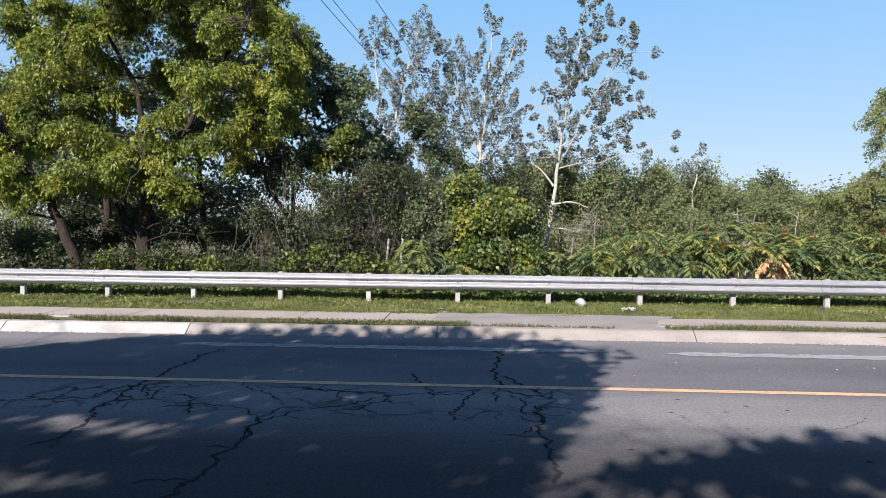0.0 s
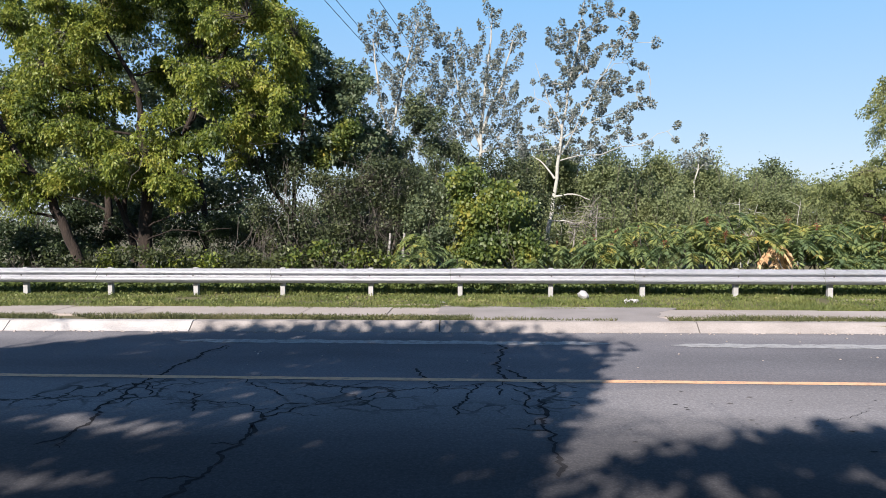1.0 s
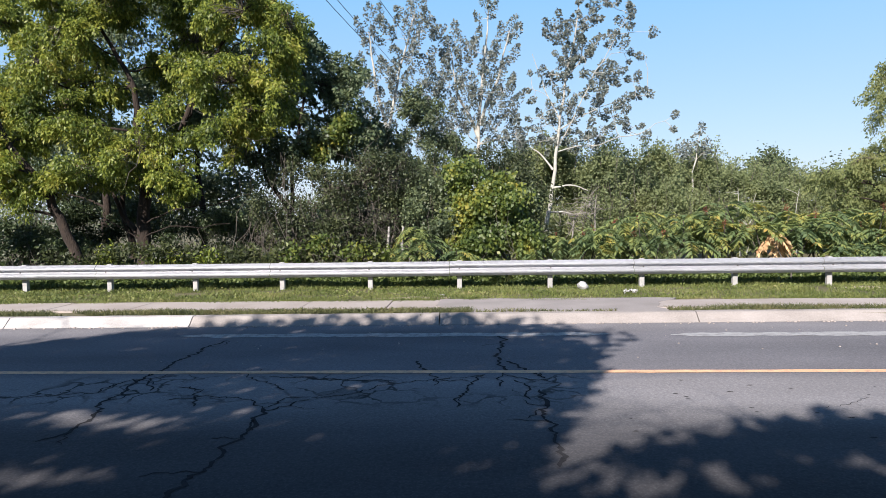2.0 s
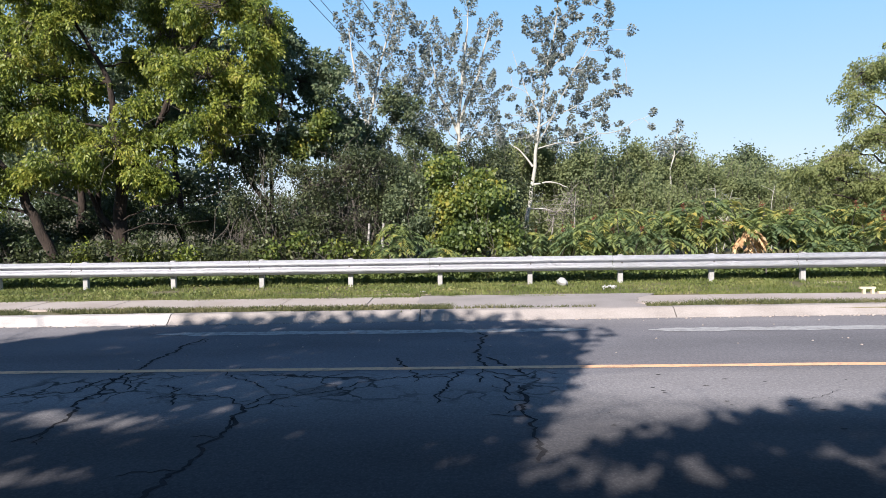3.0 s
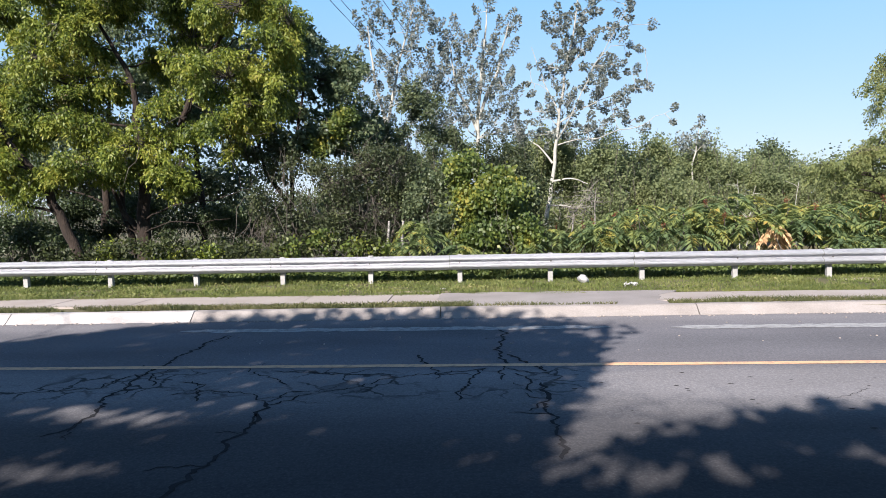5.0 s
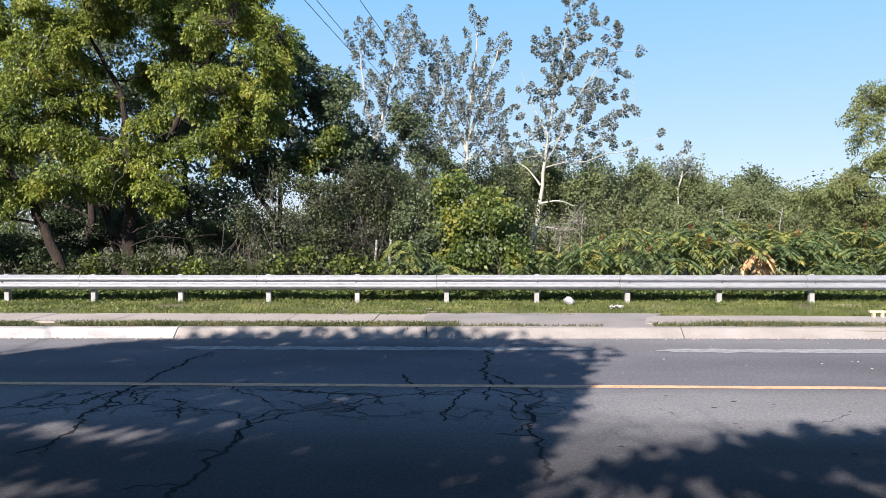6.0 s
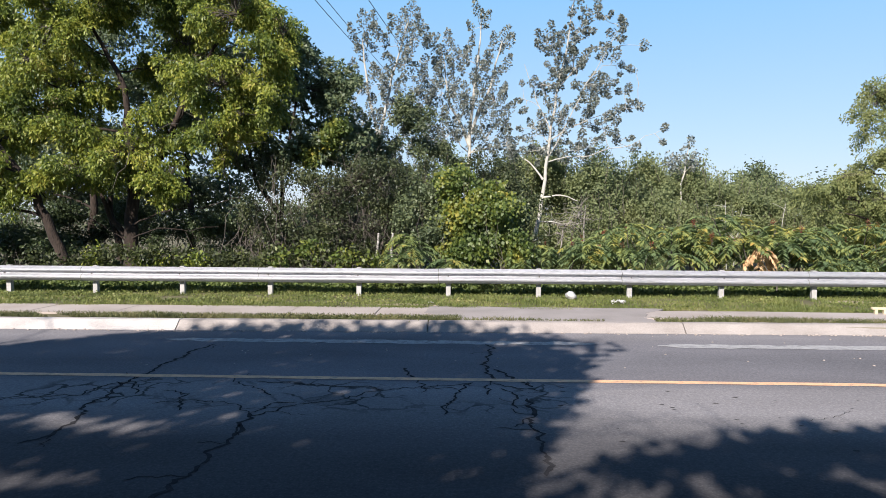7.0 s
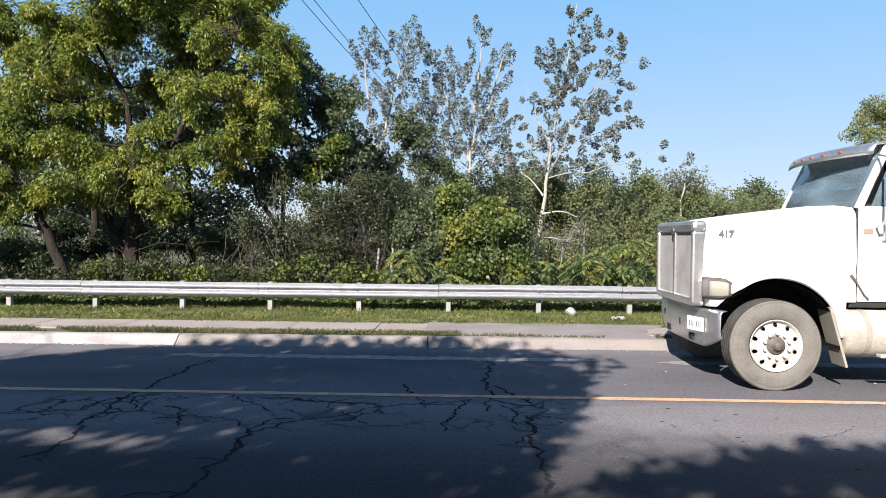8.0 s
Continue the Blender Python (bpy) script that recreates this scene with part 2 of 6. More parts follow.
LEAF_SUMAC = leaf_material("sumac_leaves", [(0.1, (0.075, 0.122, 0.062)), (0.40, (0.14, 0.20, 0.085)), (0.56, (0.235, 0.28, 0.088)), (0.68, (0.37, 0.35, 0.09)), (0.80, (0.45, 0.29, 0.07)), (0.94, (0.40, 0.14, 0.05))], 0.7, 0.45, 1.5, 1.35, 0.16)
LEAF_THICKET = leaf_material("olive_leaves", [(0.1, (0.14, 0.178, 0.092)), (0.5, (0.23, 0.268, 0.12)), (0.85, (0.35, 0.355, 0.165))], 0.7, 0.5, 0.5, 0.9, 0.3)
LEAF_FAR = leaf_material("far_leaves", [(0.1, (0.06, 0.085, 0.045)), (0.5, (0.10, 0.13, 0.065)), (0.9, (0.16, 0.19, 0.09))], 0.7, 0.3, 0.2)
LEAF_RIGHT = leaf_material("pale_green_leaves", [(0.1, (0.12, 0.155, 0.066)), (0.5, (0.215, 0.25, 0.09)), (0.9, (0.34, 0.335, 0.14))], 0.65, 0.5, 0.8, 0.9, 0.3)
LEAF_DRY = leaf_material("dry_leaves", [(0.1, (0.42, 0.25, 0.13)), (0.5, (0.60, 0.40, 0.22)), (0.9, (0.72, 0.54, 0.34))], 0.7, 0.3)
LEAF_WEED = leaf_material("weed_leaves", [(0.1, (0.04, 0.065, 0.02)), (0.5, (0.095, 0.135, 0.034)), (0.9, (0.18, 0.21, 0.06))], 0.55, 0.35, 1.2)
LEAF_DULL = leaf_material("dull_weed_leaves", [(0.1, (0.02, 0.028, 0.011)), (0.45, (0.042, 0.056, 0.018)), (0.8, (0.095, 0.112, 0.032)), (0.97, (0.19, 0.16, 0.055))], 0.6, 0.25, 1.6, 0.8, 0.5)
GRASS = leaf_material("grass_blades", [(0.1, (0.06, 0.085, 0.022)), (0.42, (0.13, 0.165, 0.04)), (0.7, (0.215, 0.23, 0.07)), (0.98, (0.38, 0.32, 0.17))], 0.6, 0.35, 1.2, 1.0, 0.45)
STRIP = leaf_material("dusty_grass", [(0.1, (0.04, 0.052, 0.02)), (0.42, (0.085, 0.098, 0.034)), (0.7, (0.15, 0.145, 0.06)), (0.98, (0.30, 0.24, 0.14))], 0.7, 0.25, 1.6, 1.0, 0.45)
SEED = leaf_material("sumac_seed", [(0.2, (0.13, 0.03, 0.02)), (0.8, (0.24, 0.055, 0.035))], 0.8, 0.1)


# ---- mesh helpers ----
class Geo:
    """Quads gathered as arrays."""

    def __init__(self):
        self.v, self.f, self.n = [], [], 0

    def add(self, v, f):
        self.v.append(np.asarray(v, float)), self.f.append(np.asarray(f, int) + self.n)
        self.n += len(v)

    def tube(self, pts, radii, sides=6):
        pts = [Vector(p) for p in pts]
        rings, a = [], None
        for k, p in enumerate(pts):
            d = (pts[min(k + 1, len(pts) - 1)] - pts[max(k - 1, 0)]).normalized()
            a = d.orthogonal() if a is None else a - d * a.dot(d)
            a = a.normalized() if a.length > 1e-6 else d.orthogonal().normalized()
            b = d.cross(a)
            for s in range(sides):
                w = 2 * math.pi * s / sides
                rings.append(p + (a * math.cos(w) + b * math.sin(w)) * radii[k])
        f = [(k * sides + s, k * sides + (s + 1) % sides, (k + 1) * sides + (s + 1) % sides, (k + 1) * sides + s)
             for k in range(len(pts) - 1) for s in range(sides)]
        self.add([tuple(r) for r in rings], f)

    def leaves(self, at, size, aspect=0.5, droop=0.3, up=0.4, rng=None, along=None):
        """Folded four-cornered leaves at the points; droop pulls the tips down, up turns the faces to the sky."""
        n = len(at)
        d = rng.normal(size=(n, 3)) if along is None else along + rng.normal(size=(n, 3)) * 0.3
        d[:, 2] -= droop
        d /= np.linalg.norm(d, axis=1)[:, None] + 1e-9
        m = rng.normal(size=(n, 3))
        m[:, 2] += up * 2
        w = np.cross(d, m)
        w /= np.linalg.norm(w, axis=1)[:, None] + 1e-9
        nn = np.cross(w, d)
        s = (size * rng.uniform(0.65, 1.25, n))[:, None]
        mid = at + d * s * 0.45 - nn * s * 0.07
        v = np.stack([at, mid + w * s * aspect * 0.5 + nn * s * 0.12, at + d * s - nn * s * 0.1, mid - w * s * aspect * 0.5 + nn * s * 0.12], 1)
        self.add(v.reshape(-1, 3), np.arange(4 * n).reshape(-1, 4))

    def mesh(self, name, mat, smooth=False, origin=(0, 0, 0)):
        v, f = np.concatenate(self.v) - np.asarray(origin), np.concatenate(self.f)
        me = bpy.data.meshes.new(name)
        me.vertices.add(len(v)), me.loops.add(4 * len(f)), me.polygons.add(len(f))
        me.vertices.foreach_set("co", v.ravel().astype(np.float32))
        me.loops.foreach_set("vertex_index", f.ravel().astype(np.int32))
        me.polygons.foreach_set("loop_start", np.arange(0, 4 * len(f), 4, dtype=np.int32))
        if smooth:
            me.polygons.foreach_set("use_smooth", np.ones(len(f), bool))
        me.update(calc_edges=True)
        me.validate()
        me.materials.append(mat)
        return me


def geo_part(name, geo, mat, parent, label="", smooth=False, kind=""):
    ob = new(name, geo.mesh(name, mat, smooth, parent.location))
    ob.parent = parent
    return tagged(ob, label, kind=kind)


def part(name, bm, mat, parent, label="", smooth=False, at=None):
    """Links a bmesh as one mesh object under a thing or a part."""
    me = bpy.data.meshes.new(name)
    bm.to_mesh(me)
    bm.free()
    me.materials.append(mat)
    for p in me.polygons:
        p.use_smooth = smooth
    ob = new(name, me)
    if parent:
        ob.parent = parent
    if at:
        ob.location = at
    return tagged(ob, label)


def thing(name, at, label, category, group="", kind=""):
    ob = new(name)
    ob.location = at
    bpy.context.view_layer.update()
    return tagged(ob, label, category, group, kind)


def box(bm, lo, hi, bevel=0.0):
    """A box between two corners added to bm."""
    c = [(a + b) / 2 for a, b in zip(lo, hi)]
    m = Matrix.Translation(c) @ Matrix.Diagonal((*[abs(b - a) for a, b in zip(lo, hi)], 1))
    made = bmesh.ops.create_cube(bm, size=1, matrix=m)["verts"]
    if bevel:
        edges = {e for v in made for e in v.link_edges}
        bmesh.ops.bevel(bm, geom=list(edges), offset=bevel, segments=2, profile=0.5, affect="EDGES")
    return bm


def extrude_profile(bm, profile, x0, x1, close=True):
    """A profile of (y, z) points drawn out along x from x0 to x1."""
    a = [bm.verts.new((x0, y, z)) for y, z in profile]
    b = [bm.verts.new((x1, y, z)) for y, z in profile]
    n = len(profile)
    for k in range(n if close else n - 1):
        bm.faces.new((a[k], a[(k + 1) % n], b[(k + 1) % n], b[k]))
    if close:
        bm.faces.new(a[::-1]), bm.faces.new(b)
    bmesh.ops.recalc_face_normals(bm, faces=bm.faces)
    return bm


# ---- ground, road, kerb ----
def ground():
    """One sheet to the horizon, a little below the road's level behind the fence."""
    bm = bmesh.new()
    ys = [-300, -60, -8, -0.6, -0.55, 10.55, 10.6, 12, 14.2, 15.2, 18, 26, 60, 400, 2500]
    zs = [0.1, 0.1, 0.1, 0.1, -0.06, -0.06, 0.105, 0.115, 0.13, 0.1, -0.1, -0.2, -0.2, -0.2, -0.2]
    xs = [-2500, -400, -60, -30, -15, 0, 15, 30, 60, 400, 2500]
    g = [[bm.verts.new((x, y, z)) for x in xs] for y, z in zip(ys, zs)]
    for a, b in zip(g, g[1:]):
        for k in range(len(xs) - 1):
            bm.faces.new((a[k], a[k + 1], b[k + 1], b[k]))
    ob = part("ground", bm, SOIL, None)
    return tagged(ob, "dark soil and litter under the trees", "ground", kind="structure")


def road():
    bm = bmesh.new()
    xs, ys = [-200, -40, -15, -8, -4, 0, 4, 8, 15, 40, 200], [-0.55, 3, 7.3, 10.62]
    g = [[bm.verts.new((x, y, 0)) for x in xs] for y in ys]
    for a, b in zip(g, g[1:]):
        for k in range(len(xs) - 1):
            bm.faces.new((a[k], a[k + 1], b[k + 1], b[k]))
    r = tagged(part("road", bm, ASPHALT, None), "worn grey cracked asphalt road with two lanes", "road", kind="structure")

    def strip(name, mat, x0, x1, y, w, label, seed, ragged):
        rng = random.Random(seed)
        s = bmesh.new()
        n = max(2, int((x1 - x0) / 0.12)) if x1 - x0 < 60 else 300
        rows = []
        for k in range(n + 1):
            x = x0 + (x1 - x0) * k / n
            end = min(1, (k + 0.3) / 3, (n - k + 0.3) / 3)
            rows.append((s.verts.new((x, y - (w / 2 + rng.uniform(-ragged, ragged)) * end, 0.004)), s.verts.new((x, y + (w / 2 + rng.uniform(-ragged, ragged)) * end, 0.004))))
        for a, b in zip(rows, rows[1:]):
            s.faces.new((a[0], b[0], b[1], a[1]))
        part(name, s, mat, r, label)
    strip("yellow_line", YELLOW, -40, 40, 7.30, 0.12, "faded yellow centre line", 1, 0.008)
    strip("white_line", WHITE_LINE, 2.72, 40, 9.42, 0.27, "worn white edge line", 2, 0.035)
    strip("white_line", FADED_LINE, -4.3, 1.9, 9.50, 0.24, "worn white edge line", 3, 0.04)
    return r


def cracks(r):
    """Ragged dark cracks between known ends, with short side branches."""
    wide = [[(-3.45, 9.14), (-3.55, 7.61), (-3.54, 6.68), (-3.29, 5.65), (-3.4, 5.06)],
            [(-1.9, 5.96), (-1.81, 5.3), (-1.83, 4.7), (-1.91, 3.94)],
            [(-0.68, 7.83), (-0.52, 7.34)],
            [(0.33, 9.44), (0.33, 8.31), (0.28, 7.82), (0.31, 7.18)],
            [(0.37, 7.82), (0.74, 7.01)],
            [(0.64, 6.57), (0.66, 5.98), (0.59, 5.66), (0.64, 5.01), (0.59, 4.6)]]
    fine = [[(-1.9, 5.96), (-2.1, 6.23)],
            [(-1.9, 5.96), (-1.79, 6.28), (-1.55, 6.33)],
            [(-1.86, 5.86), (-1.54, 6.25)],
            [(-4.34, 6.3), (-3.72, 6.46), (-3.64, 6.96), (-3.37, 7.24)],
            [(-3.67, 7.01), (-3.12, 6.76)],
            [(-3.47, 7.02), (-3.23, 6.54)],
            [(-3.02, 6.68), (-2.7, 6.58), (-2.55, 6.0)],
            [(-2.1, 6.23), (-2.58, 6.37), (-2.9, 6.2)],
            [(-2.53, 7.31), (-1.87, 6.55)],
            [(-2.21, 7.12), (-1.35, 6.97), (-0.82, 6.94)],
            [(-1.54, 6.29), (-1.19, 6.42), (-0.8, 6.79), (0.12, 7.17)],
            [(-0.52, 7.34), (-0.42, 6.91), (-0.04, 6.88)],
            [(0.12, 7.17), (-0.06, 6.67), (-0.15, 5.99)],
            [(0.31, 7.18), (0.26, 6.68)],
            [(0.31, 7.18), (0.84, 6.83)],
            [(0.41, 6.95), (0.53, 6.22)]]
    ways = [(a, b, w) for chains, w in ((wide, 0.026), (fine, 0.014)) for c in chains for a, b in zip(c, c[1:])] + [((2.9, 5.95), (3.6, 6.3), 0.004)]
    rng = random.Random(8)

    def line(a, b, w, depth):
        n = max(4, int(math.hypot(b[0] - a[0], b[1] - a[1]) / 0.04))
        dx, dy = b[0] - a[0], b[1] - a[1]
        ln = math.hypot(dx, dy)
        off, pts = 0.0, []
        for k in range(n + 1):
            u = k / n
            off = off * 0.8 + rng.uniform(-0.028, 0.028)
            o = off * min(1, 4 * u, 4 * (1 - u)) * 1.4
            pts.append((a[0] + dx * u - dy / ln * o, a[1] + dy * u + dx / ln * o, w * rng.uniform(0.4, 1.0) * (0.3 if k in (0, n) else 1)))
        bm = bmesh.new()
        rows = []
        for k, (x, y, ww) in enumerate(pts):
            rows.append((bm.verts.new((x - dy / ln * ww, y + dx / ln * ww * 0.8, 0.003)), bm.verts.new((x + dy / ln * ww, y - dx / ln * ww * 0.8, 0.003))))
        for p, q in zip(rows, rows[1:]):
            bm.faces.new((p[0], p[1], q[1], q[0]))
        part("crack", bm, CRACK, r)
        if depth:
            for _ in range(int(ln * 1.3 + rng.random())):
                x, y, ww = rng.choice(pts)
                t = rng.uniform(0, 6.28)
                line((x, y), (x + 0.35 * math.cos(t) * rng.uniform(0.5, 1.3), y + 0.3 * math.sin(t)), w * 0.45, depth - 1)
    for a, b, w in ways:
        line(a, b, w * (0.98 if w > 0.02 else 1.05), 1)
    # small dark pits in the sunlit lane
    for _ in range(48):
        x, y, a = rng.uniform(0.9, 6.2), rng.uniform(5.2, 7.1), rng.uniform(0.008, 0.034)
        bm = bmesh.new()
        vs = [bm.verts.new((x + a * math.cos(t) * rng.uniform(0.6, 1.2), y + 0.4 * a * math.sin(t) * rng.uniform(0.6, 1.2), 0.003)) for t in [k * 0.785 for k in range(8)]]
        bm.faces.new(vs)
        part("pit", bm, CRACK, r)


KERB_ENDS = [-30, -24, -19.5, -15.4, -11.5, -7.49, -4.5, -0.55, 3.45, 7.4, 11.4, 15.4, 20, 25, 30]


def kerb():
    k = thing("kerb", (0, 10.37, 0), "rounded concrete kerb of pale and older grey lengths along the road", "kerb", kind="structure")
    prof = [(0.0, -0.05), (0.0, 0.006), (0.01, 0.012), (0.06, 0.05), (0.10, 0.085), (0.14, 0.122), (0.165, 0.138), (0.20, 0.146), (0.30, 0.146), (0.30, -0.05)]
    rng = random.Random(4)
    for a, b in zip(KERB_ENDS, KERB_ENDS[1:]):
        bm = bmesh.new()
        n = max(2, int((b - a) / 0.25))
        rows = []
        for i in range(n + 1):
            x = a + 0.008 + (b - a - 0.016) * i / n
            rows.append([bm.verts.new((x, y + 0.018 * x + rng.uniform(-0.004, 0.004), z + (rng.uniform(-0.004, 0.003) if z > 0.01 else 0))) for y, z in prof])
        for p, q in zip(rows, rows[1:]):
            for j in range(len(prof) - 1):
                bm.faces.new((p[j], p[j + 1], q[j + 1], q[j]))
        bm.faces.new(rows[0][::-1]), bm.faces.new(rows[-1])
        bmesh.ops.recalc_face_normals(bm, faces=bm.faces)
        new_piece = -24 <= a < -4.6
        part("kerb_stone", bm, KERB_NEW if new_piece else KERB_OLD, k, "pale newer concrete length" if new_piece else "")
    return k


def pavement():
    w = thing("pavement", (0, 11.65, 0), "narrow concrete pavement of slabs beside a grass verge", "pavement", kind="structure")
    rng = random.Random(5)
    x = -30.0
    while x < 30:
        step = 1.5
        if -0.6 < x + step / 2 < 3.2:
            x += step
            continue
        y0, y1 = -0.50, 0.56 if x < 0 else 0.38
        bm = box(bmesh.new(), (x + 0.006, y0, -0.05), (x + step - 0.006, y1, 0.145 + rng.uniform(-0.004, 0.004)), 0.006)
        for v in bm.verts:
            v.co.y += rng.uniform(-0.015, 0.015)
        part("slab", bm, WALK, w)
        x += step
    # the crossing of worn asphalt from the kerb to the grass, with frayed ends
    bm = bmesh.new()
    rows = []
    for i in range(49):
        u = i / 48
        row = []
        for j in range(9):
            v = j / 8
            fray = (0.10 + 0.28 * u) * noise.noise((1.5 * u + 9, 5 * v, 2.0))
            x0, x1 = -0.02 - 0.62 * min(1, 2.2 * v) + fray, 3.02 + 0.45 * v + fray
            y = -0.98 + 1.66 * v + 0.05 * noise.noise((9 * u, 2 * v, 5.0))
            row.append(bm.verts.new((x0 + (x1 - x0) * u, y, 0.147 + 0.006 * noise.noise((6 * u, 3 * v, 8.0)) - (0.042 * max(0, (abs(u - 0.5) - 0.44) / 0.06) if v < 0.35 else 0))))
        rows.append(row)
    for a, b in zip(rows, rows[1:]):
        for j in range(8):
            bm.faces.new((a[j], b[j], b[j + 1], a[j + 1]))
    bmesh.ops.recalc_face_normals(bm, faces=bm.faces)
    bmesh.ops.solidify(bm, geom=bm.faces[:], thickness=0.12)
    part("asphalt_patch", bm, PATCH, w, "worn grey-brown asphalt crossing")
    return w


def verge():
    """Grass blades on the strips beside the pavement, with bare places."""
    rng = np.random.default_rng(6)
    g = Geo()

    def sow(n, x0, x1, y0, y1, h, z, edge=0.0):
        at = np.stack([rng.uniform(x0, x1, n), rng.uniform(y0, y1, n), np.full(n, z)], 1)
        keep = np.array([noise.noise((a[0] * 1.1, a[1] * 2.2, 3.1)) > -0.3 + edge for a in at])
        at = at[keep]
        tall = np.array([0.75 + 0.9 * max(0, noise.noise((a[0] * 0.7, a[1] * 1.5, 9.0))) for a in at])
        d = rng.normal(size=(len(at), 3)) * 0.45
        d[:, 2] = 1
        s = (h * rng.uniform(0.5, 1.3, len(at)) * tall)[:, None]
        wd = rng.normal(size=(len(at), 3))
        wd[:, 2] = 0
        wd = wd / np.linalg.norm(wd, axis=1)[:, None] * 0.005
        mid = at + d * s * 0.5 + [0, 0, 0.002]
        tip = at + d * s * np.array([1.25, 1.25, 0.9])
        v = np.stack([at - wd, at + wd, mid + wd * 0.9, mid - wd * 0.9], 1)
        v2 = np.stack([mid - wd * 0.9, mid + wd * 0.9, tip + wd * 0.15, tip - wd * 0.15], 1)
        k = len(at)
        both = np.stack([v, v2], 1).reshape(-1, 3)
        g.add(both, np.arange(8 * k).reshape(-1, 4))
    sow(43000, -13, 11.5, 12.28, 14.35, 0.085, 0.118)
    sow(16000, -13, 11.5, 12.05, 12.4, 0.06, 0.118, 0.2)
    sow(9000, -13, 11.5, 14.2, 15.0, 0.14, 0.1)
    # broad-leaved weeds among the grass
    n = 15000
    at = np.stack([rng.uniform(-13, 11.5, n), rng.uniform(12.4, 14.5, n), rng.uniform(0.125, 0.18, n)], 1)
    keep = np.array([noise.noise((a[0] * 0.6, a[1] * 1.2, 20.0)) + 0.25 * (a[0] < 0) > 0.1 for a in at])
    g.leaves(at[keep], 0.05, 0.6, -0.2, 0.6, rng)
    ob = new("grass", g.mesh("grass", GRASS))
    g = Geo()
    sow(19000, -13, -0.05, 10.68, 11.2, 0.085, 0.105, -0.1)
    sow(10500, 3.15, 11.5, 10.72, 11.2, 0.08, 0.105, -0.1)
    sow(900, -0.45, 3.25, 10.66, 10.78, 0.05, 0.145, 0.3)
    at = np.stack([rng.uniform(-3.4, -0.6, 3000), rng.normal(10.85, 0.1, 3000), rng.uniform(0.115, 0.17, 3000)], 1)
    g.leaves(at, 0.045, 0.4, -0.3, 0.4, rng)
    tagged(new("grass", g.mesh("grass", STRIP)), "short dusty trodden grass between kerb and pavement", "grass", kind="stuff")
    tagged(ob, "short green grass with weeds and dry tufts beside the pavement", "grass", kind="stuff")
    # bare earth by the barrier
    for cx, cy, rx, ry in ((7.75, 13.7, 0.75, 0.16), (9.6, 13.2, 0.5, 0.12), (-1.1, 12.6, 0.9, 0.08)):
        bm = bmesh.new()
        rr = random.Random(int(cx * 10))
        vs = [bm.verts.new((cx + rx * math.cos(t) * rr.uniform(0.75, 1.1), cy + ry * math.sin(t) * rr.uniform(0.75, 1.1), 0.126)) for t in [k * 0.3142 for k in range(20)]]
        top = bm.verts.new((cx, cy, 0.165))
        for a, b in zip(vs, vs[1:] + vs[:1]):
            bm.faces.new((a, b, top))
        tagged(part("bare_earth", bm, SAND, None), "patch of bare sandy earth in the grass", "earth", kind="stuff")


def grit():
    """Small stones swept into the gutter and strewn over the far lane."""
    rng = np.random.default_rng(77)
    g = Geo()
    n, m = 300, 60
    x = np.concatenate([rng.uniform(-12, 11, n), rng.uniform(-4, 9, m)])
    y = np.concatenate([10.36 + 0.018 * x[:n] - np.abs(rng.normal(0, 0.06, n)), rng.uniform(7.6, 10.2, m)])
    r = np.concatenate([rng.uniform(0.006, 0.02, n), rng.uniform(0.005, 0.013, m)])
    cube = np.array([(a, b, c) for a in (-1, 1) for b in (-1, 1) for c in (0, 1)], float)
    quads = np.array([(0, 1, 3, 2), (4, 6, 7, 5), (0, 4, 5, 1), (2, 3, 7, 6), (1, 5, 7, 3), (0, 2, 6, 4)])
    for px, py, pr in zip(x, y, r):
        v = cube * pr * rng.uniform(0.55, 1.2, (8, 3)) * [1.2, 1, 0.9]
        v[cube[:, 2] > 0] *= [0.7, 0.7, 1]
        a = rng.uniform(0, 6.28)
        v = v @ np.array([[math.cos(a), math.sin(a), 0], [-math.sin(a), math.cos(a), 0], [0, 0, 1]])
        g.add(v + [px, py, 0.001], quads)
    tagged(new("gravel", g.mesh("gravel", WALK)), "loose pale grit along the kerb and on the road", "gravel", kind="stuff")


